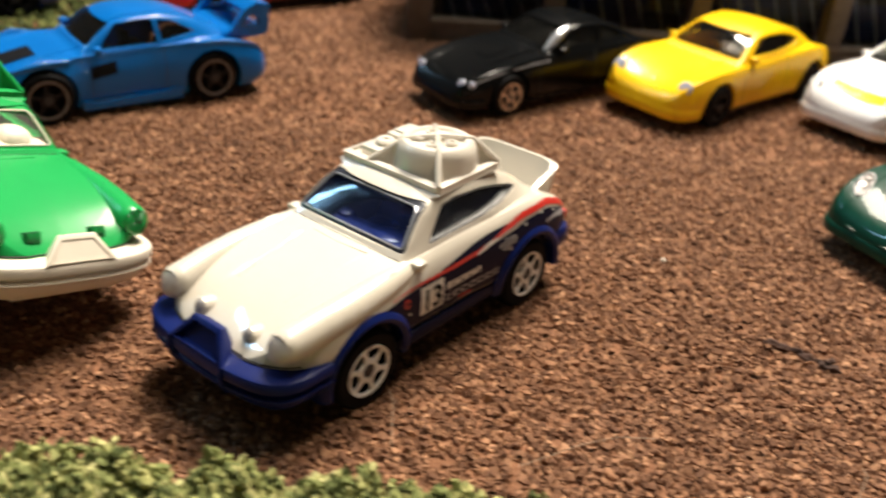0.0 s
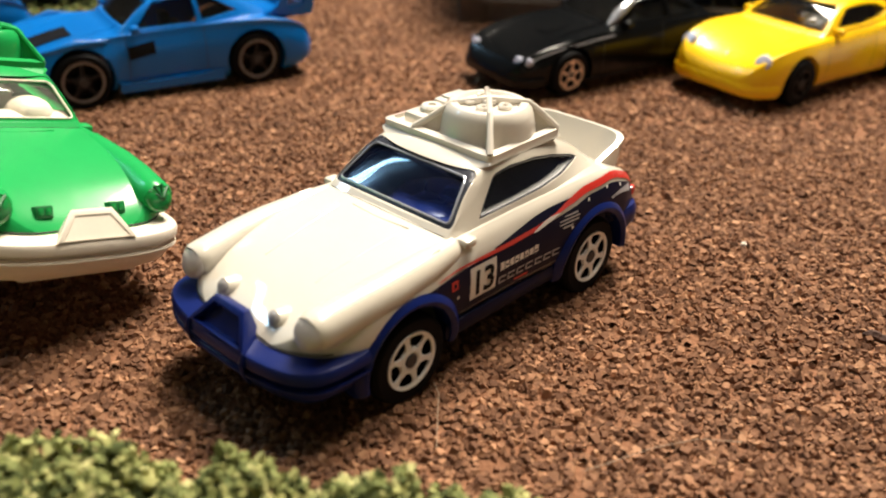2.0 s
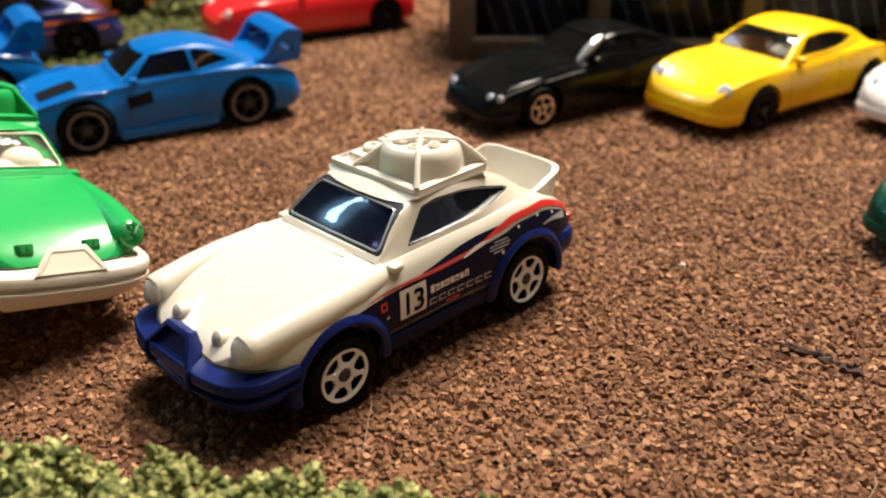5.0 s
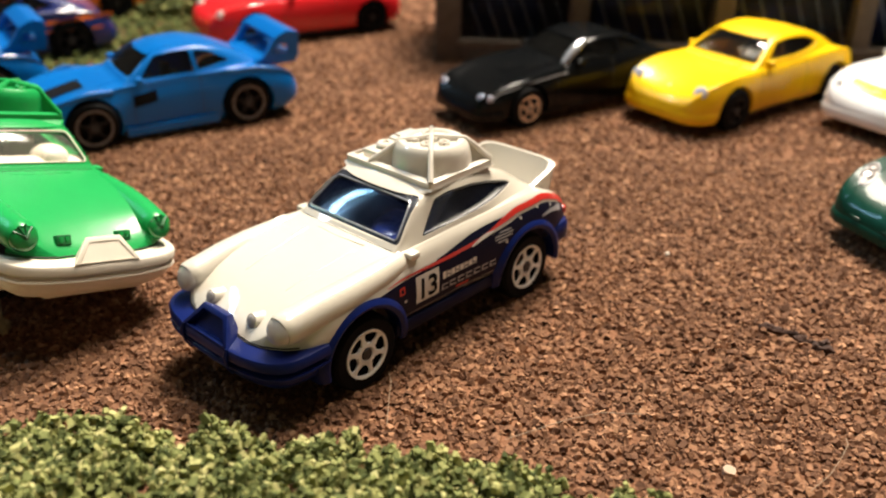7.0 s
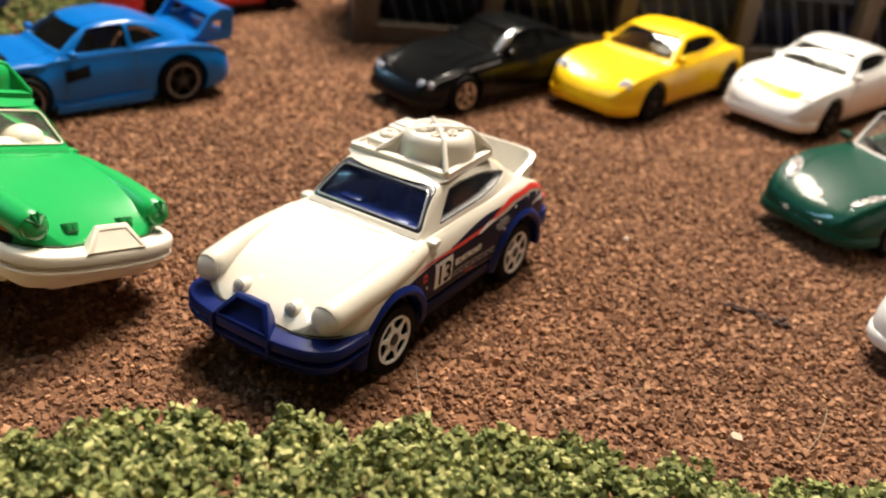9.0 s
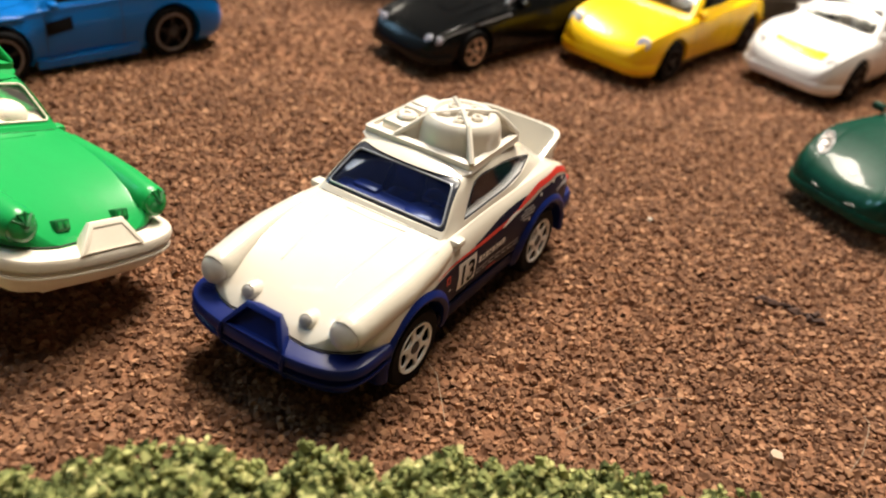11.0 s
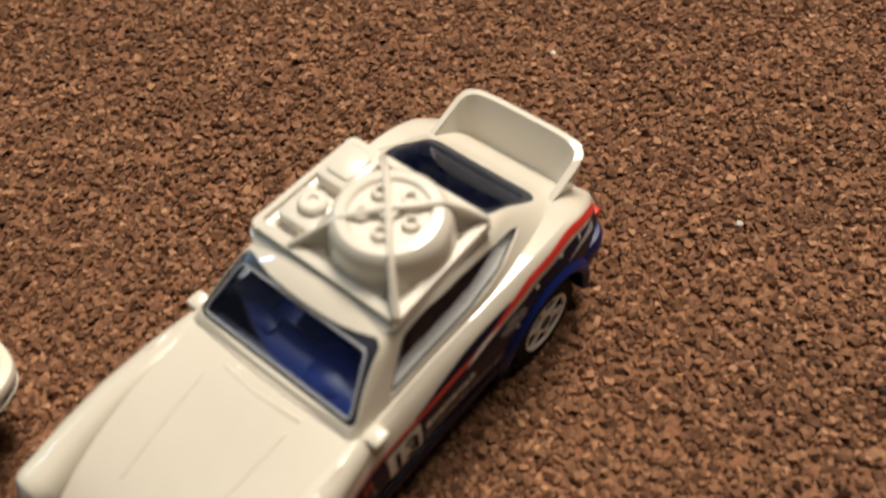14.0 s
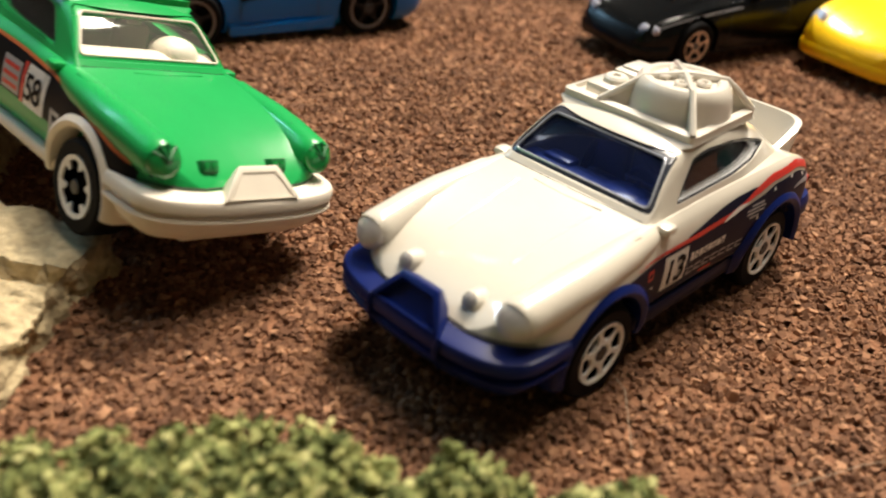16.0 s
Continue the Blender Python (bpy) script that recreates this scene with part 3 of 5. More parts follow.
    # flared arches
    for ax, r, y0 in ((18.6, 7.2, 12.9), (-18.6, 7.1, 13.1)):
        for s in (1, -1):
            bm = bmesh.new()
            rings = []
            for a in np.linspace(radians(-8), radians(188), 33):
                ring = []
                fade = min(1.0, (radians(188) - a if ax > 0 else a + radians(8)) / 0.7)
                fade = 0.45 + 0.55 * fade ** 0.6
                for dr, dy in ((-0.1, -1.5), (-0.1, 1.25), (0.15, 1.5), (0.6, 1.65), (1.2, 1.35), (1.7, 0.6), (1.8, -1.5)):
                    ring.append(bm.verts.new((ax + (r + dr) * math.cos(a), s * (y0 + (dy if dy < 0 else dy * fade)), 6.3 + (r + dr) * math.sin(a))))
                rings.append(ring)
            for p, q in zip(rings, rings[1:]):
                for i in range(7):
                    bm.faces.new((p[i], p[(i + 1) % 7], q[(i + 1) % 7], q[i]))
            bm.faces.new(rings[0])
            bm.faces.new(rings[-1][::-1])
            part("arch_flare", bm, base, car)
    # front bumper with its steps and brush bar
    bm = bmesh.new()
    add_band(bm, bumper_path(36.6, 14.55, 25.7), [(-5.0, 11.7), (-0.9, 11.5), (-0.25, 11.3), (0.0, 10.9), (0.0, 9.9), (-0.55, 9.7), (-0.55, 9.35), (-0.15, 9.15), (-0.4, 8.2), (-0.9, 8.0), (-0.95, 7.65), (-1.0, 7.3), (-1.7, 6.3), (-2.8, 5.6), (-5.0, 5.6)])
    add_band(bm, bumper_path(36.6, 14.55, 25.7), [(-0.9, 9.0), (0.0, 8.95), (0.06, 8.75), (-0.05, 8.5), (-0.9, 8.4)])
    part("front_bumper", bm, base, car)
    # wedge-shaped brush bar: a sloping frame round a sunken panel
    bm = bmesh.new()
    outer = [(36.5, 5.5, 11.5), (34.1, 2.85, 15.0), (34.1, -2.85, 15.0), (36.5, -5.5, 11.5)]
    inner = [(36.35, 4.55, 11.75), (34.55, 2.35, 14.35), (34.55, -2.35, 14.35), (36.35, -4.55, 11.75)]
    sunk = 0.9 if paint is WHITE else 0.12
    deep = [(p[0] - sunk, p[1] * 0.95, p[2] - 0.45 * sunk) for p in inner]
    behind = [(32.6, 3.6, 11.2), (32.6, 1.9, 14.2), (32.6, -1.9, 14.2), (32.6, -3.6, 11.2)]
    loops = [[bm.verts.new(p) for p in q] for q in (deep, inner, outer, behind)]
    for p, q in zip(loops, loops[1:]):
        for k in range(4):
            bm.faces.new((p[k], p[(k + 1) % 4], q[(k + 1) % 4], q[k]))
    bm.faces.new(loops[0])
    bm.faces.new(loops[-1][::-1])
    rim_edges = [e for e in bm.edges if all(v in loops[2] for v in e.verts)]
    bmesh.ops.bevel(bm, geom=rim_edges, offset=0.25, segments=2, affect="EDGES", profile=0.5)
    for s in (1, -1) if paint is WHITE else ():
        add_tube(bm, [(36.35, s * 5.2, 11.6), (36.75, s * 5.25, 10.4), (36.4, s * 5.2, 8.6), (35.6, s * 5.1, 7.2)], [0.2, 0.3, 0.26, 0.2], 8)
    part("brush_bar", bm, base, car)
    bm = bmesh.new()
    tail = [(-p[0] + 3.0, p[1]) for p in bumper_path(36.2, 13.6, 29.2)][::-1]
    add_band(bm, [(a, b) for a, b in tail], [(-3, 11.2), (0, 11.0), (0.4, 10.2), (0.4, 8.4), (-0.4, 7.0), (-3, 6.6)])
    part("rear_bumper", bm, base, car)
    # lamps
    for s in (1, -1):
        part("headlight", add_dome(bmesh.new(), (31.6, s * 11.0, 14.85), (1, 0.05 * s, 0.38), 2.1, 0.95, back=3.0, n=28, rows=6), LAMP if paint is WHITE else GREENL, car)
        bm = bmesh.new()
        steps = [(31.45, 11.0, 14.6, 2.2), (31.0, 11.0, 14.65, 2.42), (30.2, 11.0, 14.75, 2.5), (29, 11.1, 14.85, 2.5), (25, 11.4, 15.35, 2.5), (20, 11.6, 15.75, 2.45), (14, 11.4, 16.2, 2.2), (9, 11.0, 16.6, 1.8)]
        add_tube(bm, [(a, s * b, c) for a, b, c, _ in steps], [r for *_, r in steps], 20)
        part("wing_ridge", bm, paint, car)
        at = Matrix.Translation((31.65, s * 4.9, 13.95)) @ Matrix.Rotation(radians(-24), 4, "Y")
        bm, lens = bmesh.new(), bmesh.new()
        if paint is WHITE:
            add_lathe(bm, [(0.02, -2.6), (1.75, -2.6), (1.35, -1.0), (1.12, -0.2), (1.02, 0.02), (0.85, 0.06), (0.02, 0.06)], "x", n=24)
            add_dome(lens, (0.05, 0, 0), (1, 0, 0), 0.84, 0.22, 20, 3, back=0.1)
        else:
            add_box(bm, -2.4, 0.15, -1.15, 1.15, -0.85, 0.8, bevel=0.25)
            for q in (-0.5, 0.5):
                add_box(lens, 0.06, 0.24, q - 0.38, q + 0.38, -0.5, 0.5, bevel=0.12)
        bmesh.ops.transform(bm, matrix=at, verts=bm.verts)
        bmesh.ops.transform(lens, matrix=at, verts=lens.verts)
        fog = part("fog_light", bm, paint if paint is WHITE else GREENK, car)
        part("lens", lens, FOGL if paint is WHITE else GREENL, fog)
        if paint is not WHITE:
            bm = bmesh.new()
            for q in range(5):
                a = radians(12 + 36 * q)
                u = Vector((0.25, math.cos(a), math.sin(a))) * 1.75
                c = Vector((32.45, s * 11.0, 15.2))
                add_tube(bm, [c - u + Vector((-0.2, 0, 0)), c + Vector((0.15, 0, 0.1)), c + u - Vector((1.3, 0, 0))], 0.2, 5)
            part("lamp_guard", bm, GREENK, car)
        bm = bmesh.new()
        add_box(bm, 6.6, 8.8, s * 12.5 - 1.0, s * 12.5 + 0.9, 17.3, 18.5, bevel=0.5)
        part("door_mirror", bm, paint, car)
        bm = bmesh.new()
        add_box(bm, -31.9, -30.6, s * 11.2 - 1.1, s * 11.2 + 1.0, 11.4, 13.0, bevel=0.4)
        part("tail_light", bm, RED, car)
        bm = bmesh.new()
        add_tube(bm, [(16.4, s * 11.9, 17.6), (15.4, s * 11.9, 17.9), (12.4, s * 11.8, 18.1), (11.4, s * 11.8, 17.9)], [0.2, 0.4, 0.4, 0.2], 8)
        part("bonnet_hinge", bm, paint, car)
    seam = []
    for py in np.linspace(-12.6, 12.6, 41):
        hit = whole.ray_cast(Vector((45, py, 11.85)), Vector((-1, 0, 0)))
        seam.append(hit[0] + Vector((0.02, 0, 0)))
    part("bumper_seam", add_tube(bmesh.new(), seam, 0.12, 6), SEAM, car)
    bm = bmesh.new()
    add_tube(bm, [(11.2, 5.8, 18.45), (11.7, 0, 18.35), (11.4, -4.2, 18.4)], 0.17, 6)
    part("wiper", bm, paint, car)
    for s in (1, -1) if paint is WHITE else ():
        for y0, y1, x0, x1 in ((5.6, 4.7, 12.6, 25.5),):
            line = []
            for t in np.linspace(0, 1, 50):
                px, py = x0 + (x1 - x0) * t, s * (y0 + (y1 - y0) * t)
                hit = whole.ray_cast(Vector((px, py, 60)), Vector((0, 0, -1)))
                line.append(hit[0] - hit[1] * 0.1)
            part("bonnet_crease", add_tube(bmesh.new(), line, [0.05] + [0.2] * 48 + [0.05], 8), paint, car)
    cowl = []
    for py in np.linspace(-10.4, 10.4, 17):
        hit = whole.ray_cast(Vector((10.15 - 0.004 * py * py, py, 60)), Vector((0, 0, -1)))
        cowl.append(hit[0] + Vector((0, 0, 0.01)))
    part("cowl_seam", add_tube(bmesh.new(), cowl, 0.05, 5), SEAM, car)
    # ducktail
    bm = bmesh.new()
    outer = [(-24.0 - 9.6 * max(math.cos(t * math.pi / 2), 0) ** 0.16, 9.0 * math.copysign(abs(math.sin(t * math.pi / 2)) ** 0.4, t)) for t in np.linspace(-1, 1, 41)]
    rings = []
    for px, py in outer:
        t = (px + 24.0) / -9.6
        zt = 16.9 + 3.2 * max(t, 0) ** 1.2
        inx, iny = -24.0 + (px + 24.0) * 0.92, py * 0.91
        rings.append([bm.verts.new(p) for p in ((px + 1.2, py * 0.97, 14.0), (px, py, zt), (inx, iny, zt + 0.05), (-24.0 + (px + 24) * 0.8, py * 0.86, 17.1 - 0.2 * max(t, 0)), (-24.0 + (px + 24) * 0.6, py * 0.72, 13.0))])
    for p, q in zip(rings, rings[1:]):
        for i in range(5):
            bm.faces.new((p[i], p[(i + 1) % 5], q[(i + 1) % 5], q[i]))
    bm.faces.new(rings[0])
    bm.faces.new(rings[-1][::-1])
    part("ducktail_spoiler", bm, paint, car)
    # roof rack with spare wheel, case and crossed straps
    bm = bmesh.new()
    low, high = rounded([(1.0, 9.6), (1.0, -10.1), (-15.0, -9.8), (-15.0, 9.3)], 0.9), rounded([(0.5, 9.5), (0.5, -10.0), (-14.7, -9.7), (-14.7, 9.2)], 0.9)
    inset = rounded([(-0.5, 8.6), (-0.5, -9.1), (-13.7, -8.8), (-13.7, 8.3)], 0.5)
    ledge = rounded([(-0.9, 7.9), (-0.9, -8.4), (-13.2, -8.1), (-13.2, 7.6)], 0.5)
    deck = rounded([(-1.2, 7.4), (-1.2, -7.9), (-12.8, -7.6), (-12.8, 7.1)], 0.5)
    under = [(a * 0.95 - 0.6, b * 0.85) for a, b in low]
    foot = rounded([(1.6, 9.0), (1.6, -9.1), (-14.6, -9.3), (-14.6, 8.9)], 0.9)
    rings = [[bm.verts.new((a, b, h)) for a, b in loop] for loop, h in ((under, 22.6), (foot, 24.6), (low, 25.0), (high, 25.25), (high, 26.1), (inset, 26.35), (inset, 25.8), (ledge, 25.7), (deck, 25.2))]
    for p, q in zip(rings, rings[1:]):
        for i in range(len(p)):
            bm.faces.new((p[i], p[(i + 1) % len(p)], q[(i + 1) % len(p)], q[i]))
    bm.faces.new(rings[0][::-1])
    bm.faces.new(rings[-1])
    part("roof_rack", bm, rack, car)
    bm = bmesh.new()
    add_lathe(bm, [(0.02, 25), (6.9, 25), (6.5, 25.9), (6.35, 27.4), (6.1, 28.6), (5.75, 29.5), (5.2, 29.95), (4.3, 30.0), (3.9, 29.6), (0.02, 29.6)], "z", (-7.0, 2.6, 0), 40)
    spare = part("spare_wheel", bm, rack, car)
    for i in range(5):
        a = i * math.tau / 5 + 0.4
        bm = bmesh.new()
        add_lathe(bm, [(0.45, 29.7), (0.95, 29.7), (0.95, 30.05), (0.8, 30.2), (0.6, 30.2), (0.45, 30.05)], "z", (-7.0 + 2.6 * math.cos(a), 2.6 + 2.6 * math.sin(a), 0), 14)
        part("lug", bm, rack, spare)
    bm = bmesh.new()
    add_lathe(bm, [(0.5, 29.8), (1.1, 29.8), (1.0, 30.35), (0.6, 30.35)], "z", (-7.0, 2.6, 0), 16)
    part("hub", bm, rack, spare)
    bm = bmesh.new()
    add_box(bm, -6.6, -1.6, -8.3, -3.6, 25.2, 27.2, bevel=0.7)
    add_lathe(bm, [(0.02, 26.5), (1.7, 26.5), (1.6, 27.7), (1.3, 28.0), (0.6, 28.0), (0.5, 27.7), (0.02, 27.7)], "z", (-4.6, -5.6, 0), 20)
    part("toolbox", bm, rack, car)
    bm = bmesh.new()
    add_box(bm, -13.2, -7.4, -8.4, -3.6, 25.2, 27.7, bevel=0.8)
    add_box(bm, -12.4, -8.4, -7.6, -4.4, 27.2, 28.1, bevel=0.4)
    part("jerrycan", bm, rack, car)
    # the straps are moulded as thin walls with a rounded top edge
    for s in (1, -1):
        run = [(0.0, 9.0, 26.1), (-1.7, 7.4, 28.3), (-3.0, 6.2, 30.0), (-7.0, 2.6, 30.4), (-10.6, -0.9, 30.0), (-12.0, -2.6, 28.6), (-14.2, -5.0, 26.1)]
        if s < 0:
            run = [(0.0, -4.6, 26.1), (-1.6, -3.0, 27.6), (-3.4, -0.9, 29.7), (-7.0, 2.6, 30.4), (-11.0, 6.2, 29.9), (-12.2, 7.2, 28.6), (-14.2, 8.8, 26.1)]
        bm = bmesh.new()
        add_tube(bm, run, [0.5, 0.45, 0.42, 0.42, 0.42, 0.45, 0.5], 8)
        d = Vector((1, s, 0)).normalized() * 0.3
        tops = [[bm.verts.new((p[0] + k * d.y, p[1] - k * d.x, h)) for k, h in ((0.8, p[2]), (1, 25.1), (-1, 25.1), (-0.8, p[2]))] for p in run]
        for p, q in zip(tops, tops[1:]):
            for i in range(4):
                bm.faces.new((p[i], p[(i + 1) % 4], q[(i + 1) % 4], q[i]))
        bm.faces.new(tops[0][::-1])
        bm.faces.new(tops[-1])
        part("strap", bm, rack, car)
    # wheels
    for ax in (18.6, -18.6):
        for s in (1, -1):
            wheel(car, ax, s * 13.9, 6.1, 5.0, rim, 6, 3.95, "vane" if paint is WHITE else "stub")
    livery(car, tree)
    return car


def white_livery(car, tree):
    def under(curve, drop):
        return lambda x: min(curve(x), RALLY.crest(x) - drop)
    front = pchip([(14, 15.0), (10.3, 15.3), (6, 15.35), (1.7, 15.4), (-5.1, 15.75), (-8.6, 16.3), (-10.5, 16.7)])
    rear = pchip([(-7.2, 15.9), (-8.8, 16.3), (-12.8, 17.5), (-16.7, 18.2), (-22, 18.25), (-26.8, 16.9), (-31, 14.3)])
    navy = pchip([(22, 14.2), (10, 14.75), (4.6, 14.95), (-1.8, 14.95), (-5.8, 15.2), (-9.5, 15.6), (-13.5, 16.1), (-17.2, 16.8), (-21.7, 16.85), (-26.8, 15.5), (-31.3, 13.1)])
    dart = pchip([(3.2, 15.55), (1.7, 15.75), (-1.5, 16.35), (-5.2, 17.05), (-9, 17.4), (-12.3, 17.45)])
    front, rear, navy, dart = under(front, 0.75), under(rear, 0.35), under(navy, 1.5), under(dart, 0.9)
    for s in (1, -1):
        part("navy_side_print", side_strip(tree, np.linspace(16.6, -31.3, 96), lambda x: min(7.25 if x < 11.0 else 6.3 + math.sqrt(max(8.3 ** 2 - (x - 18.6) ** 2, 0.9)), navy(x)), navy, s, 8, 0.06), NAVY, car)
        part("navy_dart", side_strip(tree, np.linspace(3.2, -12.3, 34), lambda x: min(front(x) - 0.3, dart(x)) if x > -8.6 else min(rear(x) - 0.4, dart(x)), dart, s, 3, 0.09), NAVY, car)
        part("red_stripe", side_strip(tree, np.linspace(14, -8.8, 48), lambda x: front(x) - 0.12 - 0.5 * min(1, (14 - x) / 14), front, s, 3, 0.13), RED, car)
        part("red_stripe", side_strip(tree, np.linspace(-8.0, -31, 48), lambda x: rear(x) - 0.3 - 0.65 * min(1, (-8 - x) / 5), rear, s, 3, 0.13), RED, car)
        part("white_flash", side_strip(tree, np.linspace(-4.6, -10.2, 16), lambda x: front(x) - 0.75 - 0.2 * (x + 4.6) / 5.6, lambda x: front(x) - 0.55 + 0.55 * math.sin(max(0.0, -4.6 - x) / 5.6 * math.pi), s, 2, 0.17), PRINTW, car)
        part("race_number_panel", rect_strip(tree, 8.0, 3.0, 9.85, 14.45, s, 0.12), PRINTW, car)
        finish("race_number", side_text("13", 4.9, tree, 7.85 if s > 0 else 3.15, 10.4, s, 0.2, 0.1), PRINTK, car, smooth=0)
        for n in range(8):
            xa = 2.2 - n * 0.98
            part("sponsor_bar", side_strip(tree, (xa, xa - 0.28, xa - 0.55, xa - 0.8), lambda x: 11.95 - 0.02 * x, lambda x: 13.0 + (0.12 if n in (0, 7) else 0), s, 2, 0.12), PRINTW, car)
            if n % 2:
                part("sponsor_bar", rect_strip(tree, xa - 0.1, xa - 0.6, 12.3, 12.55, s, 0.16), NAVY, car)
        for n in range(7):
            xa = 2.4 - n * 1.85
            part("sponsor_bar", rect_strip(tree, xa, xa - 1.45, 9.95, 10.2, s, 0.12), PRINTG, car)
            part("sponsor_bar", rect_strip(tree, xa, xa - 1.45, 10.75, 11.0, s, 0.12), PRINTG, car)
            part("sponsor_bar", rect_strip(tree, xa, xa - 0.25, 10.2, 10.75, s, 0.12), PRINTG, car)
        part("sponsor_bar", rect_strip(tree, -1.0, -3.8, 9.1, 9.5, s, 0.12), RED, car)
        for za, zb, xa, xb in ((15.15, 15.4, -11.0, -13.8), (14.65, 14.9, -9.9, -14.2), (14.15, 14.4, -9.9, -14.0), (13.55, 13.85, -10.6, -12.8)):
            part("sponsor_badge", rect_strip(tree, xa, xb, za, zb, s, 0.12), PRINTG, car)
        part("sponsor_badge", rect_strip(tree, 11.6, 10.4, 12.7, 14.0, s, 0.12), RED, car)
        part("sponsor_badge", rect_strip(tree, 11.3, 10.7, 13.0, 13.7, s, 0.16), NAVY, car)
        part("sponsor_badge", rect_strip(tree, 10.6, 10.1, 11.2, 11.6, s, 0.12), PRINTW, car)
        for px, pz in ((-12.4, 13.0), (-16.1, 16.0), (-20.7, 16.45), (-24.6, 15.6)):
            part("print_dot", rect_strip(tree, px, px - 0.45, pz, pz + 0.45, s, 0.12), PRINTW, car)
        part("rear_flash", side_strip(tree, np.linspace(-22.0, -28.4, 12), lambda x: 14.9 - 0.04 * (x + 25) ** 2 - 0.15 * (-22 - x), lambda x: 15.05 - 0.03 * (x + 24.5) ** 2 + 0.02 * (-22 - x), s, 2, 0.13), PRINTG, car)


def green_livery(car, tree):
    for s in (1, -1):
        top = pchip([(28, 13.2), (22, 14.6), (10, 16.4), (0, 17.0), (-10, 17.2), (-20, 16.6), (-30, 13.8)])
        part("black_side_print", side_strip(tree, np.linspace(29.5, -30, 80), lambda x: 8.4 if x > 11 else 10.9, top, s, 8, 0.06), PRINTK, car)
        part("orange_outline", side_strip(tree, np.linspace(29.5, -30, 80), lambda x: top(x) - 0.05, lambda x: top(x) + 0.4, s, 2, 0.1), ORANGE, car)
        part("race_number_panel", rect_strip(tree, 7.8, 2.2, 10.8, 16.2, s, 0.12), PRINTW, car)
        finish("race_number", side_text("58", 4.9, tree, 7.7 if s > 0 else 2.3, 11.7, s, 0.2, 0.08), PRINTK, car, smooth=0)
        part("plate_stripe", rect_strip(tree, 2.0, 1.1, 10.8, 16.2, s, 0.12), RED, car)
        part("sponsor_panel", rect_strip(tree, 0.7, -4.2, 11.2, 15.6, s, 0.12), PRINTG, car)
        for n in range(3):
            part("sponsor_bar", rect_strip(tree, 0.3, -3.8, 11.7 + 1.3 * n, 12.3 + 1.3 * n, s, 0.16), RED, car)
        part("sponsor_bar", rect_strip(tree, 10.4, 9.8, 9.4, 13.0, s, 0.12), PRINTG, car)
        for n in range(3):
            part("sponsor_bar", rect_strip(tree, 12.6, 10.6, 9.6 + 1.4 * n, 10.2 + 1.4 * n, s, 0.12), PRINTG, car)


rally_car("rally_car", -2.1, 124.1, -0.35, -127.37, 1.2, WHITE, BLUEP, BLUEI, GLASSB, RIMW, RACKW, "white and blue toy rally car with loaded roof rack on gravel", white_livery)
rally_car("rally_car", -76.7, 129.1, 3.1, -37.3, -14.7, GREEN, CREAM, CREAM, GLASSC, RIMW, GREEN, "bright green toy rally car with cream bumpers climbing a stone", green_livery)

# ---------------------------------------------------------------- the other toy cars
def window_cuts(front, side_windows, rear, rear_axis="z", x_in=-1.0):
    out = []
    bm = bmesh.new()
    add_prism(bm, rounded(mirror_y(front), 1.2), "x", x_in, 25)
    out.append(to_mesh(bm))
    for outline in side_windows:
        bm = bmesh.new()
        add_prism(bm, rounded(outline, 0.8, 3), "y", -20, 20)
        out.append(to_mesh(bm))
    if rear:
        bm = bmesh.new()
        add_prism(bm, rounded(mirror_y(rear), 1.4), "z", 12, 40)
        out.append(to_mesh(bm))
    return out


